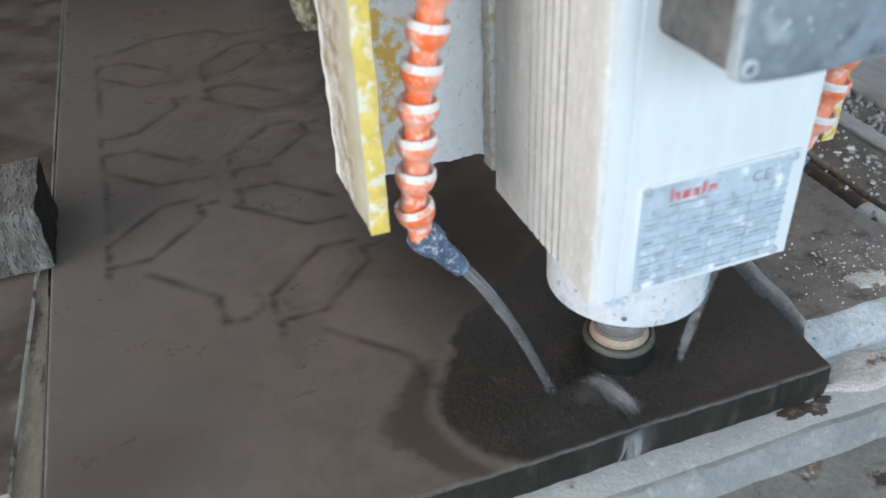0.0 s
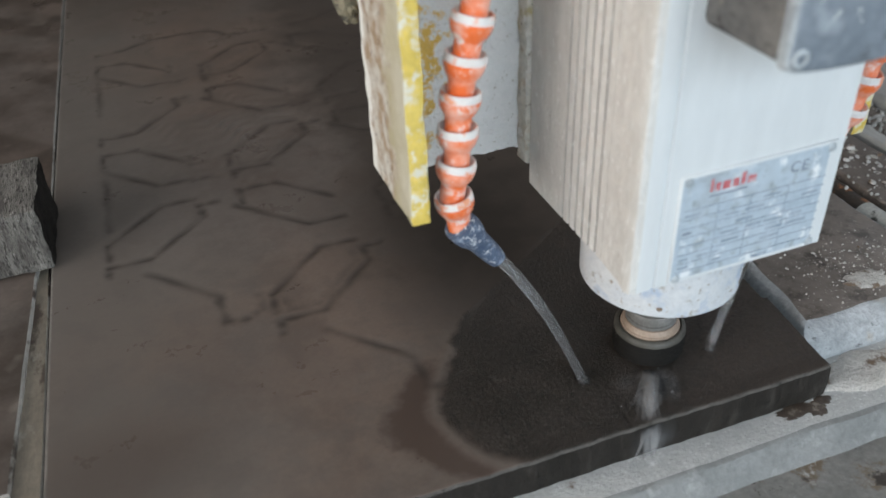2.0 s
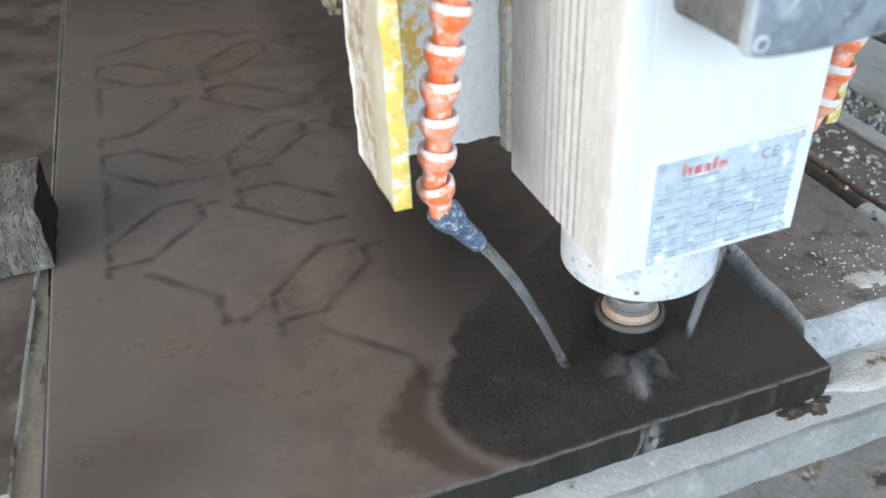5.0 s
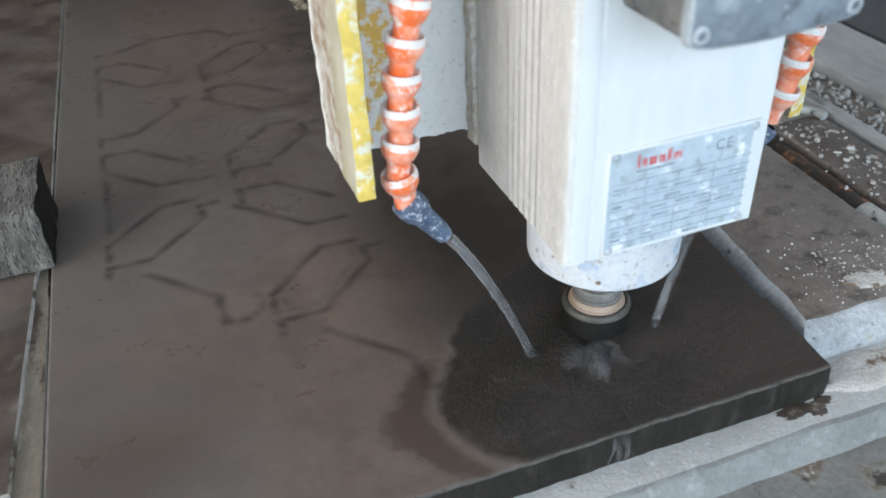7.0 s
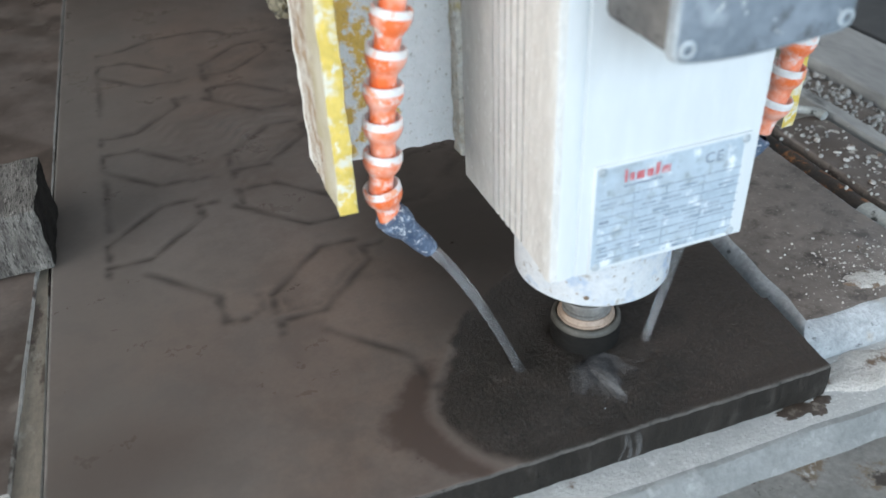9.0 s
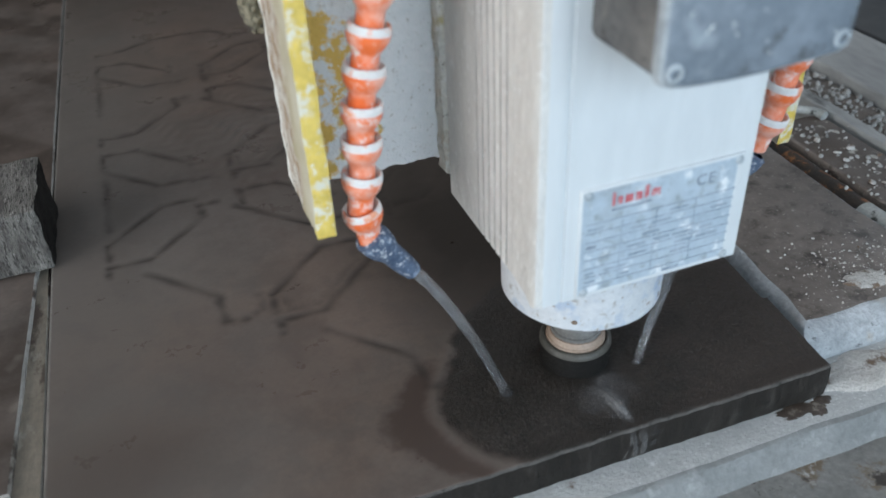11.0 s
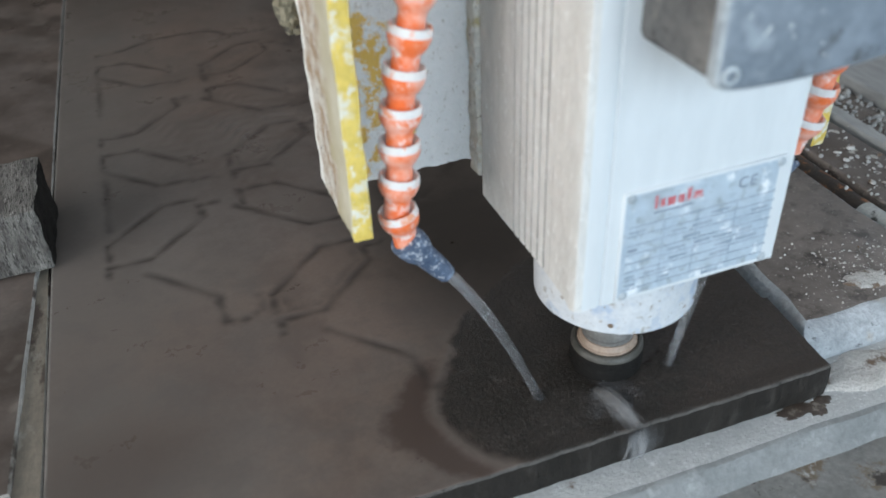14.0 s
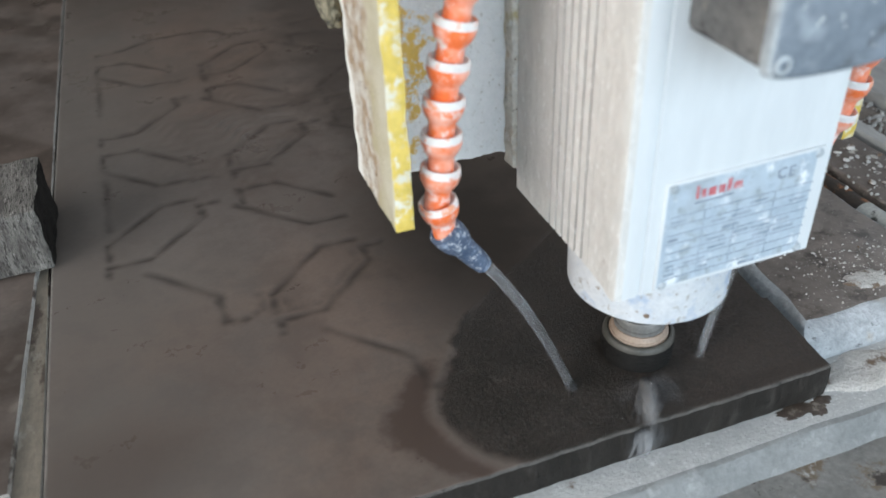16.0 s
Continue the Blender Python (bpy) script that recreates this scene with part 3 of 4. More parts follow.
def carved(X, Y):
    """Depth of the carving: its strokes waver a little, as the worn film over them does."""
    X, Y = X + 0.0008 * np.sin(Y * 150 + 3 * np.sin(X * 60)) + 0.0004 * np.sin(Y * 510 + X * 230), Y
    Y = Y[:, :1] + 0 * Y
    depth = np.zeros_like(X)
    for line, closed, weight in petals():
        ends = list(zip(line, line[1:] + line[:1])) if closed else list(zip(line, line[1:]))
        for n, ((ax, ay), (bx, by)) in enumerate(ends):
            lo, hi = min(ay, by) - 0.01, max(ay, by) + 0.01
            rows = np.where((Y[:, 0] > lo) & (Y[:, 0] < hi))[0]
            if not len(rows):
                continue
            sl = slice(rows[0], rows[-1] + 1)
            x, y = X[sl], Y[sl]
            dx, dy = bx - ax, by - ay
            k = np.clip(((x - ax) * dx + (y - ay) * dy) / (dx * dx + dy * dy), 0, 1)
            d = np.hypot(x - ax - k * dx, y - ay - k * dy)
            worn = 0.72 + 0.28 * np.sin(37 * ax + 53 * ay + 7 * k + 2 * n)
            depth[sl] = np.maximum(depth[sl], weight * worn * np.exp(-(d / GROOVE) ** 2))
    depth *= np.clip((X + 0.497) / 0.006, 0, 1)
    return depth


def stone_slab():
    """The slab being cut: its carved top as a fine sheet, with rounded arrises, sides and underside."""
    u = np.concatenate([np.linspace(0, 0.006, 5)[:-1], np.linspace(0.006, 0.994, 400), np.linspace(0.994, 1, 5)[1:]])
    v = np.concatenate([np.linspace(0, 0.004, 5)[:-1], np.linspace(0.004, 0.62, 400), np.linspace(0.62, 1.35, 261)[1:]])
    right = 0.002 + 0.088 * v - 0.0042 * np.clip((v - 0.083) / 0.002, 0, 1)
    left = -0.5405 + 0.0107 * np.clip(v - 0.5, 0, None)
    X = left[:, None] + u[None, :] * (right - left)[:, None]
    Y = np.repeat(v[:, None], len(u), 1)
    wob = 0.0004 * np.sin(X * 37 + 1) + 0.0003 * np.sin(X * 173 + 1) + 0.0002 * np.sin(X * 431)
    Y = Y + wob * np.exp(-Y / 0.01)
    edge = np.minimum(np.minimum(X - left[:, None], right[:, None] - X), v[:, None])
    r = 0.0022
    e = np.clip(edge, 0, r)
    cut = carved(X, Y)
    Z = -(r - np.sqrt(np.maximum(r * r - (r - e) ** 2, 0))) - 0.0009 * cut
    dy = Y - 0.070
    hollow = 0.82 * np.hypot(X - np.clip(X, -0.205, 0.2), 0.90 * dy)
    hollow = np.where(dy > 0, 0.0575 + 0.8 * (0.62 * np.clip(Y - 0.075, 0, None) - 0.273 - X) + 0.6 * np.clip(Y - 0.15, 0, None), hollow)
    inside = np.clip((0.060 - hollow) / 0.004, 0, 1) * np.clip((Y - 0.004) / 0.01, 0, 1)
    rng = np.random.default_rng(4)
    flow = (Y - 0.55) * 0.95 - (X + 0.34) * 0.45 + 0.006 * np.sin(X * 70 + 2) + 0.004 * np.sin(Y * 55 + X * 130)
    Z += 0.0007 * np.sin(flow * 330) * (0.6 + 0.4 * np.sin(X * 95 + Y * 40)) * np.exp(-((X + 0.34) / 0.075) ** 2 - ((Y - 0.56) / 0.085) ** 2) * (1 - 0.7 * cut)
    Z += -0.0009 * inside + inside * rng.normal(0, 0.00018, X.shape) + 0.0005 * np.exp(-((hollow - 0.0635) / 0.003) ** 2) * np.clip(Y / 0.01, 0, 1) * (X < -0.2) * (Y < 0.13)
    for dx, dy, lx, ly, deep in ((-0.122, 0.0567, 0.006, 0.0014, 0.0012), (-0.107, 0.0613, 0.003, 0.0022, 0.0015), (-0.2275, 0.0757, 0.0030, 0.0012, 0.0014), (-0.231, 0.080, 0.0016, 0.0030, 0.0012),
                                 (-0.216, 0.121, 0.0022, 0.0014, 0.0012), (-0.159, 0.013, 0.0010, 0.0070, 0.0009), (-0.038, 0.068, 0.0060, 0.0008, -0.0005), (-0.076, 0.050, 0.0020, 0.0014, 0.0012)):
        Z -= deep * np.exp(-((X - dx) / lx) ** 2 - ((Y - dy) / ly) ** 2)
    ny, nx = X.shape
    top = np.stack([X, Y, Z], -1).reshape(-1, 3)
    rim = np.concatenate([np.arange(nx), np.arange(1, ny) * nx + nx - 1, (ny - 1) * nx + np.arange(nx - 2, -1, -1), np.arange(ny - 2, 0, -1) * nx])
    skirt = top[rim].copy()
    skirt[:, 2] = -0.030
    skirt_mid = top[rim].copy()
    skirt_mid[:, 2] = -0.016
    skirt_mid[:, 1] -= 0.0012 * (skirt_mid[:, 1] < 0.005)
    n0, nr = len(top), len(rim)
    verts = np.concatenate([top, skirt_mid, skirt])
    i = (np.arange(ny - 1)[:, None] * nx + np.arange(nx - 1)[None]).ravel()
    quads = np.stack([i, i + 1, i + nx + 1, i + nx], -1)
    k = np.arange(nr)
    q = (k + 1) % nr
    side = np.concatenate([np.stack([rim[k], n0 + k, n0 + q, rim[q]], -1), np.stack([n0 + k, n0 + nr + k, n0 + nr + q, n0 + q], -1)])
    faces = np.concatenate([quads, side])
    me = bpy.data.meshes.new("stone_slab")
    me.vertices.add(len(verts))
    me.vertices.foreach_set("co", verts.astype(np.float32).ravel())
    me.loops.add(faces.size)
    me.loops.foreach_set("vertex_index", faces.astype(np.int32).ravel())
    me.polygons.add(len(faces))
    me.polygons.foreach_set("loop_start", np.arange(0, faces.size, 4, dtype=np.int32))
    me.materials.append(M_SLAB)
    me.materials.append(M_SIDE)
    me.materials.append(M_ARRIS)
    me.materials.append(M_FRONT_ARRIS)
    # slots 2 and 3: painted highlights along the left and front arrises
    worn = np.where((X - left[:, None]).reshape(-1)[i] < 0.0022, 2, np.where(v[i // nx] < 0.0010, 3, 0))
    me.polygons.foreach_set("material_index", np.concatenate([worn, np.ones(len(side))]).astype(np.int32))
    me.polygons.foreach_set("use_smooth", np.concatenate([np.ones(len(quads)), np.zeros(len(side))]).astype(bool))
    me.update(calc_edges=True)
    # mask of the grooves, whose shade the slab's colour carries
    film = me.attributes.new("groove_shade", "FLOAT", "POINT")
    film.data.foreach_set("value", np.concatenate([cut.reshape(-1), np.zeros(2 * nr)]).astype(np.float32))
    me.validate()
    tagged(new("stone_slab", me), "wet dark brown stone slab carved with a hexagon net, half milled", "stone slab")


def plate(name, x0, x1, y0, y1, z0, z1, mats, label, category, cut=0.02, wob=0.002, inset=0.0, seed=1, lean=0.0, rings_at=((0, 0, 1), (0.35, 0.35, 1.4), (0.75, 0.7, 1.2), (0.95, 0.93, 1), (1, 1.12, 1))):
    """A stone plate with an uneven, chipped outline: rings from foot to top; slot 0 the sides, slot 1 the top."""
    rnd = random.Random(seed)
    outline = []
    for (ax, ay), (bx, by) in (((x0, y0), (x1, y0)), ((x1, y0), (x1, y1)), ((x1, y1), (x0, y1)), ((x0, y1), (x0, y0))):
        n = max(2, int(math.hypot(bx - ax, by - ay) / cut))
        outline += [(ax + (bx - ax) * k / n, ay + (by - ay) * k / n) for k in range(n)]
    shaped = isinstance(inset, dict)
    bm = bmesh.new()
    rings = []
    for h, ins, w in rings_at:
        ring = []
        for x, y in outline:
            q = Vector((x, y, 0))
            d = Vector((noise.noise(q * 23 + Vector((seed, h, 0))), noise.noise(q * 23 + Vector((0, seed, h + 5))), 0)) * wob * w
            d += Vector((rnd.uniform(-1, 1), rnd.uniform(-1, 1), 0)) * wob * 0.18
            il, ir, jf, jb = ((inset.get(k, 0) if shaped else inset) * ins + (0.0012 if h == 1 else 0) for k in "lrfb")
            q = Vector((x0 + il + (x - x0) / (x1 - x0) * (x1 - x0 - il - ir), y0 + jf + (y - y0) / (y1 - y0) * (y1 - y0 - jf - jb), 0)) + d
            if x < x0 + 1e-6:
                q.x += lean * y
            q.z = z0 + (z1 - z0) * h
            ring.append(bm.verts.new(q))
        rings.append(ring)
    n = len(outline)
    for a, b in zip(rings, rings[1:]):
        for k in range(n):
            bm.faces.new((a[k], a[(k + 1) % n], b[(k + 1) % n], b[k]))
    f = bm.faces.new(rings[-1])
    f.material_index = 1
    bm.faces.new(rings[0][::-1])
    return tagged(part(name, bm, mats), label, category)


def bed():
    tagged(part("machine_bed", block(-1.4, 1.1, -0.42, 1.5, -0.9, -0.080, 0.004), M_IRON), "dark painted iron bed of the milling machine", "machine bed", kind="structure")
    plate("lower_stone_plate", -1.3, 1.0, -0.40, 1.45, -0.080, -0.050, (M_MARBLE_LOW, M_MARBLE_LOW), "dirty grey stone plate lying on the machine bed", "stone plate", 0.03, 0.002, 0.001, 3)
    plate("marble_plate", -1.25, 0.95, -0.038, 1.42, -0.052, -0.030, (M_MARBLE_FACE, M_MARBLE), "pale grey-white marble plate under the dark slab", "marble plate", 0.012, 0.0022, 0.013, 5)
    stone_slab()
    left = plate("side_slab", -0.72, 0.0, -0.5, 0.75, -0.030, 0.0, (M_CRUST_SIDE, M_SLAB2), "wet brown stone slab beside the carved slab", "stone slab", 0.03, 0.0008, 0.001, 7)
    for v in left.data.vertices:
        y = v.co.y + 0.60
        if v.co.x > -0.1 and y < 0.45:
            v.co.x += 0.11 * (max(y, 0.35) - 0.45) + 0.036 * (min(y, 0.35) - 0.35)
    for v in left.data.vertices:
        if v.co.x > -0.1 and v.co.y > 0:
            v.co.x += 0.0107 * v.co.y
    left.matrix_world = pose(-0.5404, 0.60, 0)


M_STRIP = surface("stained_pale_strip", (0.18, 0.155, 0.125), (0.27, 0.235, 0.19), 30, (0.4, 0.7), 0.0008, stretch=(1, 0.5, 1),
                  spots=[((0.34, 0.32, 0.28), 40, 0.58, 0.68), ((0.070, 0.052, 0.042), 13, 0.545, 0.585)])
M_CRUST_SIDE = surface("dry_stone_side", (0.34, 0.325, 0.30), (0.46, 0.44, 0.41), 20, (0.6, 0.85), 0.0008, stretch=(1, 1, 2),
                       spots=[((0.07, 0.055, 0.045), 12, 0.55, 0.62)])


def spacer():
    plate("spacer_strip", -0.5640, -0.5420, -0.20, 0.372, -0.030, -0.0045, (M_CRUST_SIDE, M_STRIP), "pale stone spacer strip with dark mud stains between two slabs", "stone strip", 0.012, 0.0006, 0.0003, 31)


def wood_block():
    bm = block(-0.68, -0.535, 0.353, 0.456, 0.0005, 0.061, 0.003)
    bmesh.ops.subdivide_edges(bm, edges=[e for e in bm.edges if e.calc_length() > 0.04], cuts=24, use_grid_fill=True)
    roughen(bm, 0.0018, 45)
    roughen(bm, 0.0009, 260, 4)
    for f in bm.faces:
        if f.normal.x > 0.7:
            f.material_index = 1
    tagged(part("wood_block", bm, (M_WOOD, M_WOOD_END)), "rough grey weathered wooden block wedged against the slab", "wood block")


def right_side():
    plate("broken_stone", 0.0045, 0.1665, 0.031, 0.55, -0.030, -0.004, (M_BREAK, M_MUD), "muddy broken stone offcut with a grey fractured edge", "stone offcut", 0.006, 0.0022, {"l": 0.0125, "f": 0.0170}, 11, lean=0.095,
          rings_at=((0, 0, 0.3), (0.40, 0.10, 0.6), (0.66, 0.34, 1.0), (0.86, 0.72, 1.2), (0.97, 0.98, 1), (1, 1.08, 1)))
    plate("spattered_board", 0.1950, 0.262, -0.02, 0.33, -0.030, -0.003, (M_MUD, M_SPLAT), "mud-brown stone strip spattered with white grit", "stone strip", 0.012, 0.002, 0.002, 13)
    plate("grey_strip", 0.268, 0.287, -0.02, 0.46, -0.030, 0.000, (M_GREY, M_GREY), "narrow wet grey stone strip on edge", "stone strip", 0.012, 0.0015, 0.001, 17)
    plate("grey_plank", 0.345, 0.455, -0.02, 0.72, -0.030, 0.002, (M_GREY, M_GREY), "wide flat wet grey stone strip", "stone strip", 0.02, 0.001, 0.001, 19)
    plate("far_plank", 0.472, 0.60, -0.02, 0.72, -0.030, -0.004, (M_IRON, M_IRON), "dark wet stone strip", "stone strip", 0.02, 0.001, 0.001, 23)
    pipe = empty("rusty_pipe")
    tagged(pipe, "rusty black pipe with a chalk-white end, lying between stones", "pipe")

    def run(y0, y1, r, wob, seed):
        n = max(4, int((y1 - y0) / 0.008))
        pts = [(0.1805 + 0.0012 * noise.noise((k * 0.3, seed, 0)), y0 + (y1 - y0) * k / n, -0.0165) for k in range(n + 1)]
        return tube(pts, [r + wob * noise.noise((k * 0.7, seed, 3)) for k in range(n + 1)], 16)

    part("pipe_middle", run(0.165, 0.275, 0.0128, 0.0012, 2), M_RUST, pipe, "flaking rusty length")
    part("pipe_end", run(0.02, 0.166, 0.0132, 0.0008, 5), M_PALE_PIPE, pipe, "chalk-white length")
    part("pipe_back", run(0.274, 0.60, 0.0122, 0.0005, 8), M_PIPE, pipe, "black length")
    grit, crumbs = bmesh.new(), bmesh.new()
    rnd = random.Random(5)
    for k in range(1260):
        s = rnd.uniform(0.0012, 0.0042)
        q = Vector((rnd.uniform(0.291, 0.341), rnd.uniform(0.0, 0.60), -0.011 + s * 0.4))
        if k >= 900:
            s = 0.0003 + 0.0012 * rnd.random() ** 3
            hub = ((0.098, 0.100, 0.020), (0.128, 0.088, 0.016), (0.075, 0.075, 0.026), (0.104, 0.110, 0.030))[k % 4]
            q = Vector((rnd.gauss(hub[0], hub[2]), rnd.gauss(hub[1], hub[2] * 0.7), -0.0041 + s * 0.3))
            if not (0.032 < q.x < 0.160 and q.y > 0.056):
                continue
        elif rnd.random() < 0.18:
            q = Vector((rnd.gauss(0.225, 0.02), rnd.uniform(0.05, 0.33), -0.0034 + s * 0.3))
            s *= 0.75
        m = Matrix.Translation(q) @ Euler([rnd.uniform(0, 6) for _ in range(3)]).to_matrix().to_4x4() @ Matrix.Diagonal((s, s * rnd.uniform(0.6, 1), s * rnd.uniform(0.4, 0.9), 1))
        bmesh.ops.create_icosphere(crumbs if k >= 900 else grit, subdivisions=1, radius=1, matrix=m)
    tagged(part("grit", grit, M_GRAVEL), "pale crushed stone grit lying between the strips", "grit", kind="stuff")
    tagged(part("slurry_crumbs", crumbs, M_POWDER), "cream crumbs of dried slurry strewn on the muddy offcut", "crumbs", kind="stuff")
    plate("grit_bed", 0.290, 0.342, -0.01, 0.62, -0.030, -0.011, (M_MUD, M_MUD), "settled dark stone sludge between the strips", "sludge", 0.015, 0.001, 0.001, 29)


def fitting():
    """A short bent length of pale pipe lying on the spattered board."""
    pts = [(0.232, 0.345, 0.002), (0.240, 0.338, 0.0025), (0.249, 0.329, 0.0025), (0.254, 0.322, 0.002), (0.2555, 0.314, 0.0015)]
    bm = tube(pts, [0.0044, 0.0046, 0.0046, 0.0048, 0.0054], 18)
    roughen(bm, 0.0004, 300)
    tagged(part("pipe_offcut", bm, M_PALE_PIPE, smooth=True), "short bent offcut of chalky grey pipe on the muddy strip", "pipe")


def patch(name, cx, cy, z, rx, ry, high, material, label, category, seed):
    """A thin, ragged cake of dried sludge on a surface."""
    bm = bmesh.new()
    rings = []
    for f, h in ((1.0, 0.0), (0.9, 0.6), (0.6, 1.0), (0.3, 0.9)):
        ring = []
        for k in range(40):
            a = 2 * math.pi * k / 40
            w = 1 + 0.45 * noise.noise((1.8 * math.cos(a) + seed, 2.6 * math.sin(a), 0)) + 0.22 * noise.noise((7 * math.cos(a), 7 * math.sin(a), seed))
            ring.append(bm.verts.new((cx + rx * f * w * math.cos(a), cy + ry * f * w * math.sin(a), z + high * h * (1 + 0.5 * noise.noise((k * 0.9, f * 9, seed))))))
        rings.append(ring)
    for a, b in zip(rings, rings[1:]):
        for k in range(40):
            bm.faces.new((a[k], a[(k + 1) % 40], b[(k + 1) % 40], b[k])).smooth = True
    bm.faces.new(rings[-1])
    tagged(part(name, bm, material), label, category)


def chips():
    for cx, cy, rx, ry, seed in ((-0.026, -0.005, 0.012, 0.005, 2), (-0.012, -0.009, 0.007, 0.006, 6), (-0.003, -0.004, 0.006, 0.0035, 11), (-0.034, -0.010, 0.004, 0.002, 15)):
        patch("mud_patch", cx, cy, -0.0300, rx * 1.3, ry * 1.2, 0.0005, M_DARK_MUD, "dark brown wet mud smear on pale marble", "mud", seed)
    patch("dried_slurry", 0.060, 0.008, -0.0300, 0.056, 0.019, 0.0022, M_POWDER, "cracked white dried slurry on the marble plate", "slurry", 5)
    patch("slurry_cake", 0.100, 0.075, -0.0042, 0.020, 0.012, 0.0020, M_POWDER, "flaky white dried slurry on muddy stone", "slurry", 9)
    patch("slurry_cake", 0.150, 0.060, -0.0042, 0.016, 0.012, 0.0016, M_POWDER, "flaky white dried slurry on muddy stone", "slurry", 12)
    rnd = random.Random(21)
    for k in range(46):
        if k < 30:
            x, y, z, s = rnd.gauss(0.085, 0.030), rnd.gauss(0.098, 0.022), -0.0042, 0.0005 + 0.0016 * rnd.random() ** 2
        else:
            x, y, z, s = rnd.uniform(0.205, 0.255), rnd.uniform(0.18, 0.32), -0.0032, rnd.uniform(0.002, 0.0055)
        if not (0.03 < x < 0.16 or 0.2 < x < 0.258) or y < 0.056:
            continue
        bm = bmesh.new()
        bmesh.ops.create_icosphere(bm, subdivisions=2, radius=1, matrix=Matrix.Translation((x, y, z + 0.3 * s)) @ Euler((0, 0, rnd.uniform(0, 6))).to_matrix().to_4x4() @ Matrix.Diagonal((s, s * rnd.uniform(0.5, 0.9), s * 0.45, 1)))
        roughen(bm, s * 0.35, 0.7 / s, k)
        tagged(part("stone_chip", bm, M_POWDER), "small pale stone chip lying in the mud", "stone chip", "stone chips")


# ---- the milling head ----
HEAD = (-0.1965, 0.0412)


def hose(parent, points, name):
    """A jointed coolant hose: one ball-and-cup segment on each pair of points, from the top down."""
    h = empty(name)
    h.parent = parent
    h["label"] = "orange jointed coolant hose crusted with white slurry"
    for a, b in zip(points, points[1:]):
        a, b = Vector(a), Vector(b)
        L = (b - a).length
        prof = [(0.0068, 0.0040), (0.0092, 0.0026), (0.0104, 0.0004), (0.0114, 0.0000), (0.0121, 0.0008), (0.0124, 0.0026), (0.0125, 0.0048), (0.0123, 0.0072),
                (0.0117, 0.0096), (0.0106, 0.0120), (0.0093, 0.0140), (0.0083, 0.0156), (0.0079, 0.0170), (0.0079, L + 0.0042)]
        bm = lathe(prof, 28, aim(a, b - a), None, lambda j: 1 if j < 6 else 0)
        part("hose_segment", bm, (M_ORANGE, M_LIP), h)
    return h


def milling_head():
    head = empty("milling_head", pose(*HEAD, 0, 0, 0, 1))
    tagged(head, "white slurry-crusted milling spindle head with yellow side plates", "milling head")
    top = 0.52
    # spindle body: ribbed extrusion
    outline = [(0.002, 0.0), (0.0118, 0.0), (0.0126, 0.0012), (0.0142, 0.0012), (0.0150, 0.0), (0.134, 0.0), (0.138, 0.004), (0.138, 0.141), (0.0, 0.141)]
    y = 0.089
    outline += [(0.0, y + 0.0018), (0.0032, y + 0.0014)]
    while y > 0.044:
        outline += [(0.0032, y), (0.0, y - 0.0004), (0.0, y - 0.0066), (0.0032, y - 0.0070)]
        y -= 0.0088
    outline += [(0.0032, 0.0384), (0.0, 0.0380), (-0.0012, 0.016), (-0.0034, 0.0050), (-0.0020, 0.0014)]
    bm = bmesh.new()
    lo = [bm.verts.new((px, py, 0.119)) for px, py in outline]
    hi = [bm.verts.new((px, py, top)) for px, py in outline]
    n = len(outline)
    for k in range(n):
        f = bm.faces.new((lo[k], lo[(k + 1) % n], hi[(k + 1) % n], hi[k]))
        if k < 6:
            f.material_index = 1
    bm.faces.new(lo[::-1])
    bm.faces.new(hi)
    part("spindle_body", bm, (M_BODY, M_FRONT), head, "white ribbed spindle housing, dusty on its sides")
    bm = block(-0.0035, 0.134, 0.1420, 0.155, 0.134, top, 0.001)
    bmesh.ops.subdivide_edges(bm, edges=[e for e in bm.edges if e.calc_length() > 0.02], cuts=50, use_grid_fill=True)
    roughen(bm, 0.0012, 150)
    roughen(bm, 0.0008, 420, 5)
    part("mounting_flange", bm, M_CRUST, head, "beige mounting flange with a crusted edge")
    bm = block(-0.0965, 0.223, 0.1555, 0.176, 0.142, top, 0)
    bmesh.ops.subdivide_edges(bm, edges=[e for e in bm.edges if e.calc_length() > 0.05], cuts=110, use_grid_fill=True)
    roughen(bm, 0.0022, 120)
    roughen(bm, 0.0010, 420, 3)
    part("carriage_plate", bm, M_CARRIAGE, head, "white plate crusted with dry slurry, yellow paint showing through")
    for x0, x1 in ((-0.1090, -0.0970), (0.2235, 0.2355)):
        bm = block(x0, x1, 0.0764, 0.1575, 0.150 if x0 < 0 else 0.137, top, 0.0012)
        bmesh.ops.subdivide_edges(bm, edges=[e for e in bm.edges if e.calc_length() > 0.05], cuts=60, use_grid_fill=True)
        roughen(bm, 0.0012, 60)
        roughen(bm, 0.0007, 260, 2)
        for f in bm.faces:
            if abs(f.normal.x) > 0.6:
                f.material_index = 2 if f.normal.x > 0 else 1
        part("side_plate", bm, (M_YELLOW, M_CRUST_FACE, M_CREAM), head, "yellow painted steel plate, paint worn and crusted")
    bm = bmesh.new()
    bmesh.ops.create_icosphere(bm, subdivisions=4, radius=1, matrix=Matrix.Translation((-0.110, 0.178, 0.290)) @ Matrix.Diagonal((0.0085, 0.016, 0.046, 1)))
    roughen(bm, 0.005, 110)
    roughen(bm, 0.0035, 330, 2)
    part("cable_clamp", bm, M_CLAMP, head, "lump of slurry-crusted clamp", True)
    # flange, shaft and grinding wheel
    ax, ay = 0.0650, 0.0670
    at_axis = Matrix.Translation((ax, ay, 0))
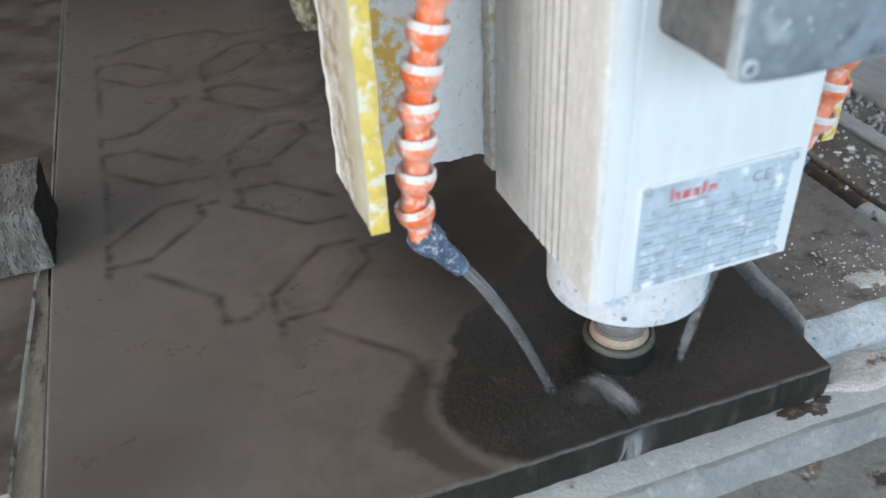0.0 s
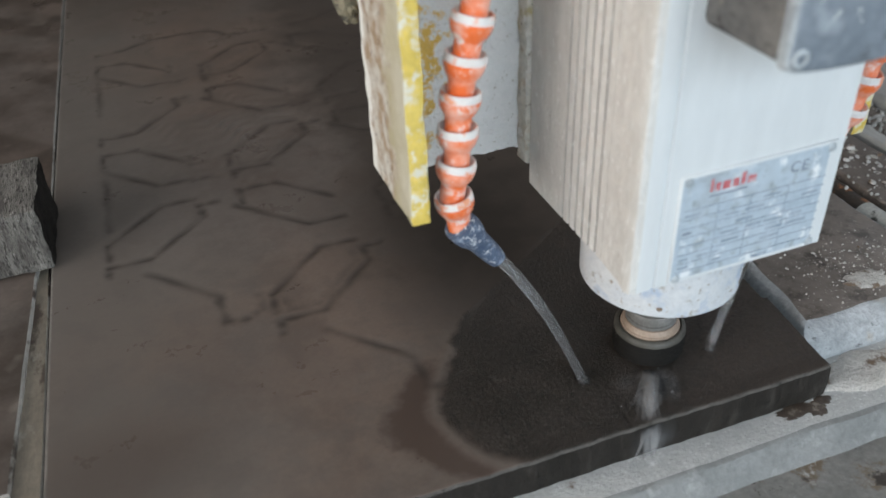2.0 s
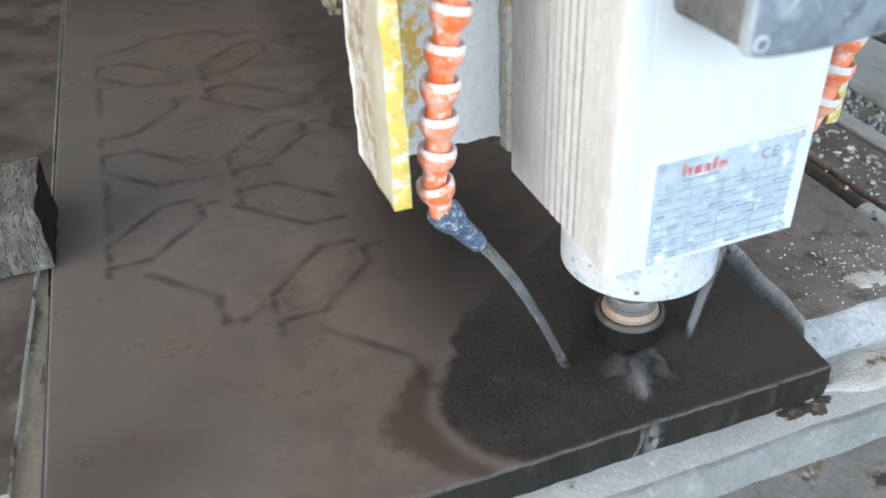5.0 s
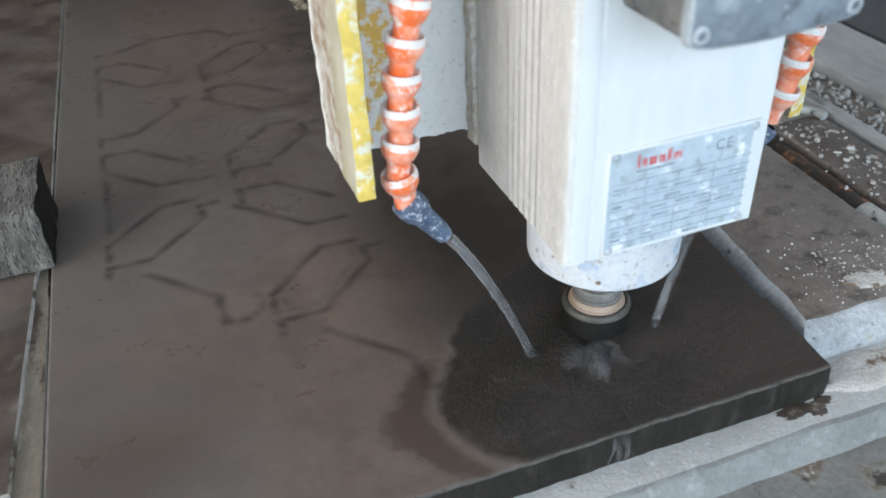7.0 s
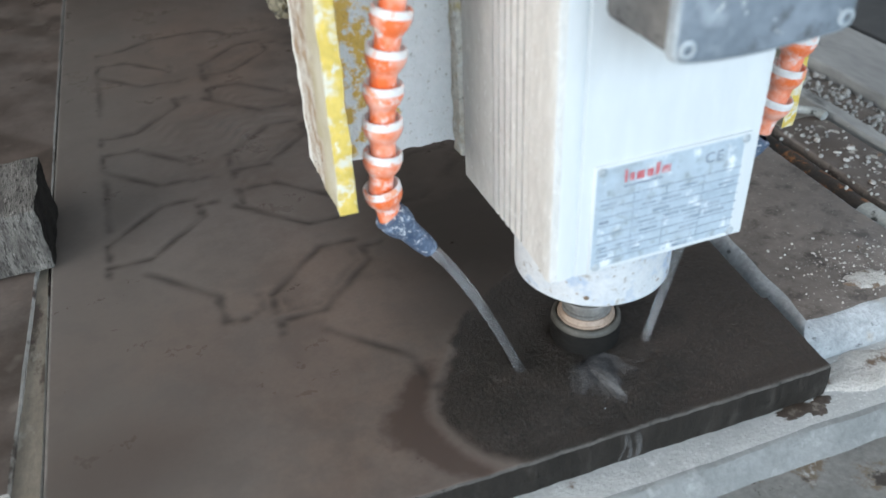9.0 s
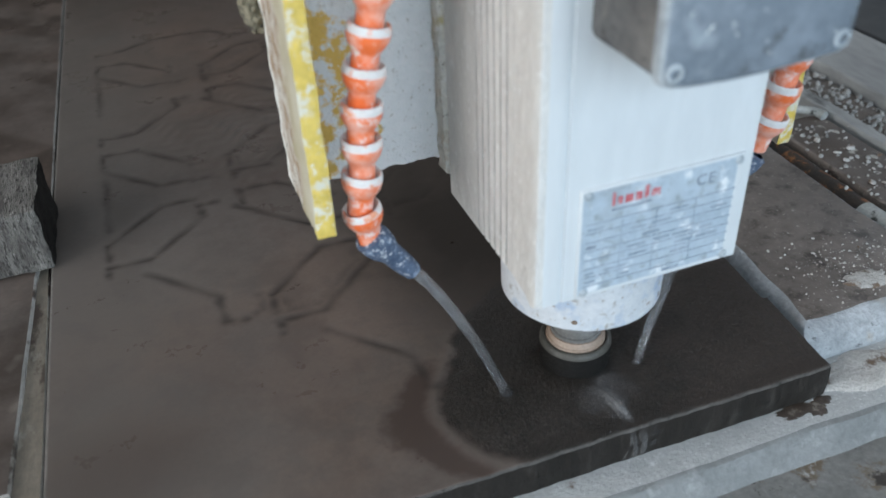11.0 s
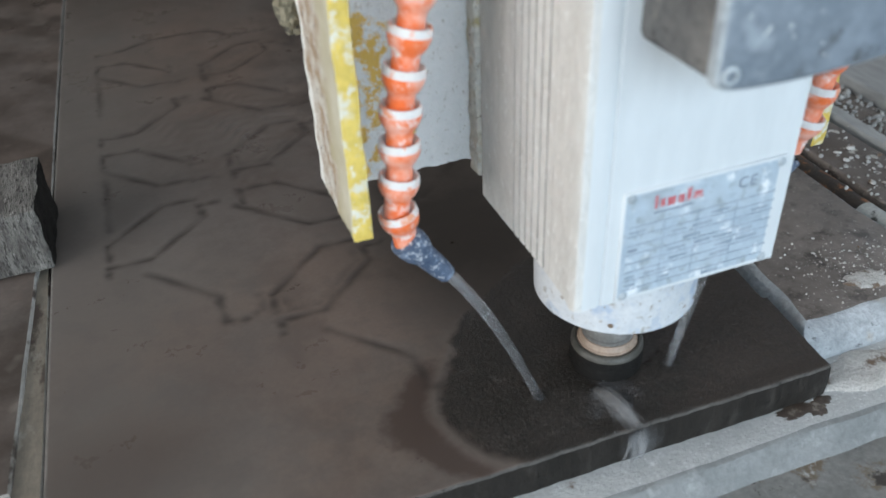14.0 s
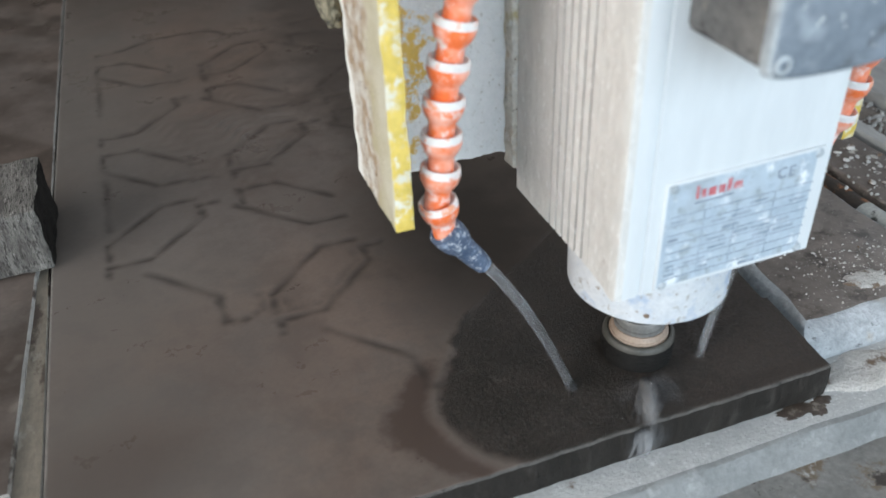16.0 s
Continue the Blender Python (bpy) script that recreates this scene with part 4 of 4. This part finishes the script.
    bm = lathe([(0, 0.0745), (0.030, 0.0745), (0.031, 0.0715), (0.0524, 0.0712), (0.0548, 0.0735), (0.0552, 0.095), (0.0552, 0.1188), (0, 0.1188)], 72, Matrix.Translation((ax + 0.0008, ay, 0)))
    part("nose_flange", bm, M_FLANGE, head, "round chalky nose flange with small rust stains")
    for k in (0.2, 2.1, 3.9, 6.6, 8.6):
        a = 2 * math.pi * k / 10
        q = Vector((ax + 0.0008 + 0.0549 * math.cos(a), ay + 0.0549 * math.sin(a), 0.080))
        bm = lathe([(0, 0.0004), (0.0014, 0.0004), (0.0019, 0.0), (0.0017, -0.001)], 12, aim(q, (math.cos(a), math.sin(a), 0)))
        part("grub_screw", bm, M_RUST_SPOT, head)
    bm = lathe([(0, 0.0735), (0.0150, 0.0735), (0.0150, 0.0410), (0.0178, 0.0405), (0.0182, 0.0395), (0.0182, 0.0352), (0.0172, 0.0345), (0.0172, 0.0325), (0.0184, 0.0320), (0.0184, 0.0296), (0.0178, 0.0292), (0, 0.0292)], 48, at_axis)
    part("shaft", bm, M_STEEL, head, "grey steel tool shaft")
    wheel = empty("grinding_wheel", at_axis)
    wheel.parent = head
    wheel["label"] = "black cup grinding wheel with a peach-coloured inner ring"
    part("rim", lathe([(0.0, 0.0008), (0.0235, 0.0008), (0.0262, 0.003), (0.0266, 0.0120), (0.0262, 0.0195)], 56), M_WHEEL, wheel)
    part("rim_band", lathe([(0.0262, 0.0195), (0.0260, 0.0216), (0.0250, 0.0232), (0.0238, 0.0241), (0.0226, 0.0241), (0.0222, 0.0234), (0.0221, 0.0215)], 56), M_WHEEL_RIM, wheel)
    part("inner_ring", lathe([(0.0217, 0.0222), (0.0216, 0.0240), (0.0212, 0.0247), (0.0203, 0.0250), (0.0198, 0.0256), (0.0195, 0.0280), (0.0188, 0.0290), (0.0150, 0.0292)], 56), M_PEACH, wheel)
    # rating plate
    lab = part("rating_plate", block(0.0250, 0.1310, -0.0016, 0.0004, 0.1195, 0.1935, 0.0006, 1), M_FRONT, head, "pale metal rating plate, worn and splashed")

    def mark(name, x0, x1, z0, z1, mt):
        part(name, block(x0, x1, -0.00225, -0.0019, z0, z1, 0), mt, lab)

    part("printed_foil", block(0.0265, 0.1255, -0.0020, -0.0014, 0.1225, 0.1915, 0), M_LABEL, lab, "blue-grey printed foil, scratched and splashed")
    # the maker's mark as plain red strokes
    x = 0.0445
    for w, h in ((0.0017, 0.0082), (0.0030, 0.0052), (0.0050, 0.0052), (0.0040, 0.0052), (0.0026, 0.0080), (0.0056, 0.0050)):
        mark("red_mark", x, x + w, 0.1800, 0.1800 + h, M_RED)
        x += w + 0.0017
    mark("print_bar", 0.0445, 0.070, 0.1768, 0.1776, M_PRINT)
    cu = bpy.data.curves.new("ce_mark", "FONT")
    cu.body, cu.size, cu.extrude = "CE", 0.0100, 0.00015
    cu.space_character = 1.15
    tx = new("ce_mark", cu)
    deps = bpy.context.evaluated_depsgraph_get()
    me = bpy.data.meshes.new_from_object(tx.evaluated_get(deps))
    bpy.data.objects.remove(tx)
    ce = new("ce_mark", me)
    me.materials.append(M_PRINT)
    ce.parent, ce.matrix_basis = lab, Matrix.Translation((0.0985, -0.0021, 0.1790)) @ Euler((radians(90), 0, 0)).to_matrix().to_4x4()
    rnd = random.Random(9)
    for k in range(8):
        z = 0.1705 - 0.0062 * k
        mark("print_line", 0.0290, 0.1265, z, z + 0.0006, M_FAINT)
        x = 0.030
        while x < 0.120:
            w = rnd.uniform(0.006, 0.015)
            if rnd.random() < 0.45:
                mark("print_bar", x, min(x + w, 0.126), z - 0.0040, z - 0.0040 + rnd.uniform(0.0012, 0.0022), M_PRINT if rnd.random() < 0.04 else M_FAINT)
            x += w + rnd.uniform(0.002, 0.009)
    for x in (0.052, 0.074, 0.100):
        mark("print_line", x, x + 0.0004, 0.1270, 0.1705, M_FAINT)
    for x in (0.0300, 0.1265):
        for z in (0.1230, 0.1893):
            part("rivet", lathe([(0, 0.0018), (0.0018, 0.0015), (0.0028, 0.0005), (0.0030, 0)], 14, aim((x, -0.0016, z), (0, -1, 0))), M_BOX_EDGE, lab)
    lab.matrix_basis = Matrix.Translation((-0.0025, 0, 0.0008))
    # terminal box
    def bowed(x0, x1, y0, y1, z0, z1, bow, bevel):
        """A box whose lower edge sags in the middle, with rounded corners and a rubbed bevel."""
        line = [(x0, z1), (x0, z0 + 0.006), (x0 + 0.002, z0 + 0.0018)]
        for k in range(13):
            f = k / 12
            line.append((x0 + 0.006 + (x1 - x0 - 0.012) * f, z0 - bow * 4 * (f ** 0.8) * (1 - f ** 0.8)))
        line += [(x1 - 0.002, z0 + 0.0018), (x1, z0 + 0.006), (x1, z1)]
        bm = bmesh.new()
        near, far = ([bm.verts.new((x, y, z)) for x, z in line] for y in (y0, y1))
        bm.faces.new(near)
        bm.faces.new(far[::-1])
        for k in range(len(line)):
            q = (k + 1) % len(line)
            bm.faces.new((near[q], near[k], far[k], far[q]))
        bmesh.ops.recalc_face_normals(bm, faces=bm.faces[:])
        rim = [e for e in bm.edges if all(abs(v.co.y - y0) < 1e-6 for v in e.verts)]
        bmesh.ops.bevel(bm, geom=rim, offset=bevel, segments=3, affect="EDGES", profile=0.6)
        for f in bm.faces:
            f.material_index = 0 if abs(f.normal.y) > 0.97 else 1
        return bm

    tbox = part("terminal_box", bowed(0.0232, 0.1225, -0.0538, 0.0005, 0.2790, 0.40, 0.002, 0.001), (M_BOX_SIDE, M_BOX_SIDE), head, "grimy grey metal terminal box")
    part("cover", bowed(0.0218, 0.1238, -0.0605, -0.0540, 0.2775, 0.40, 0.0028, 0.0042), (M_BOX, M_BOX_EDGE), tbox, "blue-grey enamelled cover with pale rubbed edges", True)
    for x in (0.0290, 0.1165):
        part("cover_screw", lathe([(0.0046, 0.0), (0.0044, 0.0010), (0.0036, 0.0014), (0.0026, 0.0014), (0.0024, -0.0012), (0, -0.0012)], 18, aim((x, -0.0602, 0.2850), (0, -1, 0))), M_BOX_EDGE, tbox)
    # coolant hoses
    yl = 0.0874
    hl = hose(head, [(-0.052, yl, 0.320), (-0.057, yl, 0.296), (-0.062, yl, 0.273), (-0.067, yl, 0.2505), (-0.071, yl, 0.2285), (-0.0735, yl, 0.2065),
                     (-0.0750, yl, 0.1838), (-0.0785, yl, 0.1600), (-0.0745, yl, 0.1370)], "coolant_hose")
    nz = lathe([(0.0080, -0.004), (0.0108, -0.003), (0.0112, 0.004), (0.0104, 0.010), (0.0082, 0.0155), (0.0078, 0.019), (0.0072, 0.034), (0.0062, 0.0415), (0.0046, 0.042), (0.0046, 0.036)], 28,
               aim((-0.0735, yl, 0.1345), (0.0275, 0.0, -0.0365)))
    part("nozzle", nz, M_NOZZLE, hl, "blue-grey nozzle speckled with slurry")
    hr = hose(head, [(0.216, 0.060, 0.290), (0.213, 0.060, 0.266), (0.210, 0.060, 0.243), (0.207, 0.060, 0.220), (0.204, 0.061, 0.197), (0.201, 0.063, 0.174), (0.197, 0.067, 0.151)], "coolant_hose")
    nz = lathe([(0.0080, -0.004), (0.0108, -0.003), (0.0112, 0.004), (0.0104, 0.010), (0.0082, 0.0155), (0.0072, 0.034), (0.0062, 0.0415), (0.0046, 0.042), (0.0046, 0.036)], 28,
               aim((0.193, 0.0675, 0.141), (-0.030, 0.013, -0.045)))
    part("nozzle", nz, M_NOZZLE, hr, "blue-grey nozzle speckled with slurry")
    return head, wheel


def arc(a, b, sag, n=16):
    """Points of a thrown stream from a to b that bulges upwards by sag."""
    a, b = Vector(a), Vector(b)
    return [a.lerp(b, k / n) + Vector((0, 0, sag * 4 * (k / n) * (1 - k / n))) for k in range(n + 1)]


def water():
    made = []
    for a, b, sag, r in (((-0.0455, 0.0874, 0.0985), (0.0045, 0.0532, -0.003), 0.0105, 0.0041), ((0.166, 0.080, 0.098), (0.1058, 0.0465, -0.003), 0.003, 0.0040)):
        pts = arc(a, b, sag)
        rad = [r * (1 - 0.25 * k / 16 + (0.35 if k == 16 else 0) + 0.10 * noise.noise((k * 0.8, r * 900, 0))) for k in range(17)]
        bm = tube(pts, rad, 16)
        ob = part("water_jet", bm, M_JET)
        tagged(ob, "thin stream of coolant water falling onto the slab", "water jet", "coolant streams")
        made.append(ob)
    return made


def ribbon(length, width, high, rnd, n=14, steps=10):
    """A thin, lens-shaped tongue of water along -y, wavy in width and height."""
    bm = bmesh.new()
    rings = []
    for k in range(n + 1):
        f = k / n
        w = width * (0.35 + 0.65 * math.sin(math.pi * min(1, 0.12 + f * 0.95))) * rnd.uniform(0.8, 1.2)
        h = high * (0.4 + math.sin(math.pi * f)) * rnd.uniform(0.7, 1.3)
        ring = []
        for q in range(steps):
            a = 2 * math.pi * q / steps
            ring.append(bm.verts.new((w * math.cos(a) + 0.0025 * math.sin(5 * f), -length * f, max(0.0002, h * (0.55 + 0.5 * math.sin(a))))))
        rings.append(ring)
    for a, b in zip(rings, rings[1:]):
        for q in range(steps):
            bm.faces.new((a[q], a[(q + 1) % steps], b[(q + 1) % steps], b[q])).smooth = True
    bm.faces.new(rings[0][::-1])
    bm.faces.new(rings[-1])
    return bm


def strand(length, side, lift, radius, rnd, n=16, steps=8):
    """A flattened, wavering thread of water along -y that drifts sideways and is thrown up by lift."""
    bm = bmesh.new()
    rings = []
    phase, start = rnd.uniform(0, 6), rnd.uniform(-0.004, 0.004)
    for k in range(n + 1):
        f = k / n
        r = radius * (0.25 + 0.75 * math.sin(math.pi * min(1, 0.15 + 0.85 * f)) ** 0.7) * rnd.uniform(0.75, 1.25)
        cx = start * (1 - f) + side * f ** 1.4 + 0.0010 * math.sin(phase + 6 * f)
        cz = 0.0012 + lift * 4 * f * (1 - f)
        rings.append([bm.verts.new((cx + r * math.cos(2 * math.pi * q / steps), -length * f, max(0.0002, cz + 0.5 * r * math.sin(2 * math.pi * q / steps)))) for q in range(steps)])
    for a, b in zip(rings, rings[1:]):
        for q in range(steps):
            bm.faces.new((a[q], a[(q + 1) % steps], b[(q + 1) % steps], b[q])).smooth = True
    bm.faces.new(rings[0][::-1])
    bm.faces.new(rings[-1])
    return bm


def splash():
    """A thrown tongue of water in threads, the low fan that it makes further in, and the run-off over the slab's front arris."""
    plume = empty("water_splash")
    tagged(plume, "frothy spray of water thrown from the grinding wheel", "water splash")
    rnd = random.Random(3)
    tongue, fan = empty("tongue"), empty("fan")
    tongue.parent = fan.parent = plume
    part("froth", ribbon(0.050, 0.0105, 0.0024, rnd), M_SPLASH, tongue)
    for side, lift, radius in ((-0.003, 0.004, 0.0030), (0.001, 0.006, 0.0034), (0.004, 0.005, 0.0026), (-0.009, 0.003, 0.0020), (0.007, 0.003, 0.0016), (-0.017, 0.002, 0.0014), (0.002, 0.002, 0.0040)):
        part("strand", strand(rnd.uniform(0.044, 0.054), side, lift, radius, rnd), M_STRAND, tongue)
    for turn, length, width in ((-38, 0.034, 0.012), (-8, 0.046, 0.017), (14, 0.036, 0.013), (44, 0.040, 0.010), (70, 0.026, 0.008)):
        ob = part("sheet", ribbon(length, width, 0.0012, rnd), M_FAN, fan)
        ob.matrix_basis = pose(0, 0.002, 0, 0, 0, turn)
    for _ in range(10):
        r = rnd.uniform(0.0003, 0.0007)
        bm = bmesh.new()
        bmesh.ops.create_icosphere(bm, subdivisions=2, radius=r, matrix=Matrix.Translation((rnd.gauss(0, 0.012), rnd.uniform(-0.05, 0.0), rnd.uniform(0.002, 0.008))))
        part("drop", bm, M_RIVULET, tongue, smooth=True)
    run = empty("water_runoff")
    tagged(run, "thin water running over the front edge of the slab", "water run-off")
    for x, w, tilt, mt in ((0.0, 0.0110, -3, M_FILM), (0.004, 0.0220, 3, M_THIN_FILM)):
        ob = part("falling_film", ribbon(0.031, w, 0.0012, rnd), mt, run)
        ob.matrix_basis = pose(x, -0.0020, 0.0015, 90, tilt, 0)
    for x, radius in ((-0.003, 0.0026), (0.0025, 0.0030), (-0.009, 0.0014)):
        ob = part("strand", strand(0.033, rnd.uniform(-0.004, 0.002), 0.001, radius, rnd), M_STRAND, run)
        ob.matrix_basis = pose(x, -0.0020, 0.0020, 90, 0, 0)
    return plume, tongue, fan, run


hall()
bed()
spacer()
wood_block()
right_side()
fitting()
chips()
head, wheel = milling_head()
jets = water()
plume, tongue, fan, runoff = splash()

# ---- the cutter's way, in millimetres from its place at 7 s ----
WAY = ((0, -2.6, -39.3), (0.5, 3.8, -39.4), (1, 10.3, -39.5), (1.5, 16.5, -39.6), (2, 23.0, -39.6), (2.5, 29.4, -39.6), (2.8, 33.0, -39.4), (3, 33.8, -38.2),
       (3.5, 31.4, -33.9), (4, 26.8, -28.8), (5.25, 15.8, -16.9), (6.5, 4.8, -5.0), (7, 0.0, 0.0), (7.3, -1.6, 3.0), (7.5, -1.6, 3.4), (8, -5.5, -1.5), (8.5, -9.9, -6.2), (9, -14.8, -11.1),
       (10.25, -26.3, -22.9), (11.5, -37.4, -34.5), (11.8, -38.6, -36.4), (12, -37.6, -38.0), (12.5, -32.7, -41.4), (13, -26.5, -41.8), (13.5, -20.2, -41.9), (14, -13.8, -41.9), (14.5, -7.5, -41.9),
       (15, -1.1, -42.0), (15.5, 5.4, -42.1), (16, 12.0, -42.2))


def place(t):
    for (a, ax, ay), (b, bx, by) in zip(WAY, WAY[1:]):
        if a <= t <= b:
            f = (t - a) / (b - a)
            return (ax + f * (bx - ax)) / 1000, (ay + f * (by - ay)) / 1000


def motions():
    rows = [(t, pose(HEAD[0] + x / 1000, HEAD[1] + y / 1000, 0, 0, 0, 1)) for t, x, y in WAY]
    walk(head, rows)
    for jet in jets:
        walk(jet, rows)
    walk(wheel, [(k / 10, pose(0.0650, 0.0670, 0, 0, 0, 80 * k)) for k in range(161)])
    # where the water leaves the wheel, from the wheel's axis, its heading, where it goes over the arris, and how full tongue and fan run
    throw = ((0, -30, -10, 14, -160, 0.8, 0.6), (0.5, -28, -20, 8, -158, 0.8, 0.6), (1, -12, -24, -14, -152, 1, 0.6), (1.5, -11, -24, 4, -130, 1, 0.6), (2, -14, -24, -26, -150, 1, 0.6),
             (2.5, -15, -24, -26, -141, 1, 0.6), (3, -13, -24, -22, -131, 1, 0.6), (3.5, -8, -26, -20, -136, 1, 0.6), (4, -9, -26, -12, -137, 1, 0.6), (5.25, -12, -23, -18, -148, 0.35, 1),
             (6.5, -15, -20, -16, -164, 0.35, 1), (7, -19, -21, -6, -168, 0.35, 1), (8, -17, -24, -6, -150, 0.35, 1), (9, -14, -27, 14, -158, 0.35, 0.8), (10.25, -6, -27, 14, -156, 0.35, 0.6),
             (11.5, 2, -30, 12, -152, 0.45, 0.6), (12, 3, -28, 0, -163, 0.6, 0.6), (12.5, -9, -25, 4, -170, 1, 0.6), (13, -22, -24, 12, -173, 1, 0.6), (13.5, -9, -26, -12, -170, 1, 0.6), (14, -21, -22, 9, -157, 1, 0.6),
             (14.5, -21, -24, 6, -153, 1, 0.6), (15, -25, -24, 2, -162, 0.8, 0.6), (15.5, -30, -22, -10, -172, 0.8, 0.6), (16, -9, -27, -26, -153, 1, 0.6))
    rnd = random.Random(8)
    spray, run, tongues, fans = [], [], [], []
    for k in range(0, 161):
        t = k / 10
        x, y = place(t)
        for a, b in zip(throw, throw[1:]):
            if a[0] <= t <= b[0]:
                f = (t - a[0]) / (b[0] - a[0])
                ox, oy, turn, edge, full, low = (p + f * (q - p) for p, q in zip(a[1:], b[1:]))
        spray.append((t, pose(-0.1327 + x + ox / 1000 + rnd.uniform(-0.001, 0.001), 0.1090 + y + oy / 1000, 0, 0, 0, turn + rnd.uniform(-4, 4))))
        tongues.append((t, pose(0, 0, -0.009 * (1 - full), rnd.uniform(-1.5, 1.5), rnd.uniform(-6, 6), 0)))
        fans.append((t, pose(0, 0, -0.004 * (1 - low), 0, 0, rnd.uniform(-8, 8))))
        run.append((t, pose(edge / 1000 + rnd.uniform(-0.0015, 0.0015), 0.0062 * (1 - full), -0.003 * (1 - full), 0, 0, rnd.uniform(-2, 2))))
    walk(plume, spray)
    walk(tongue, tongues)
    walk(fan, fans)
    walk(runoff, run)


motions()
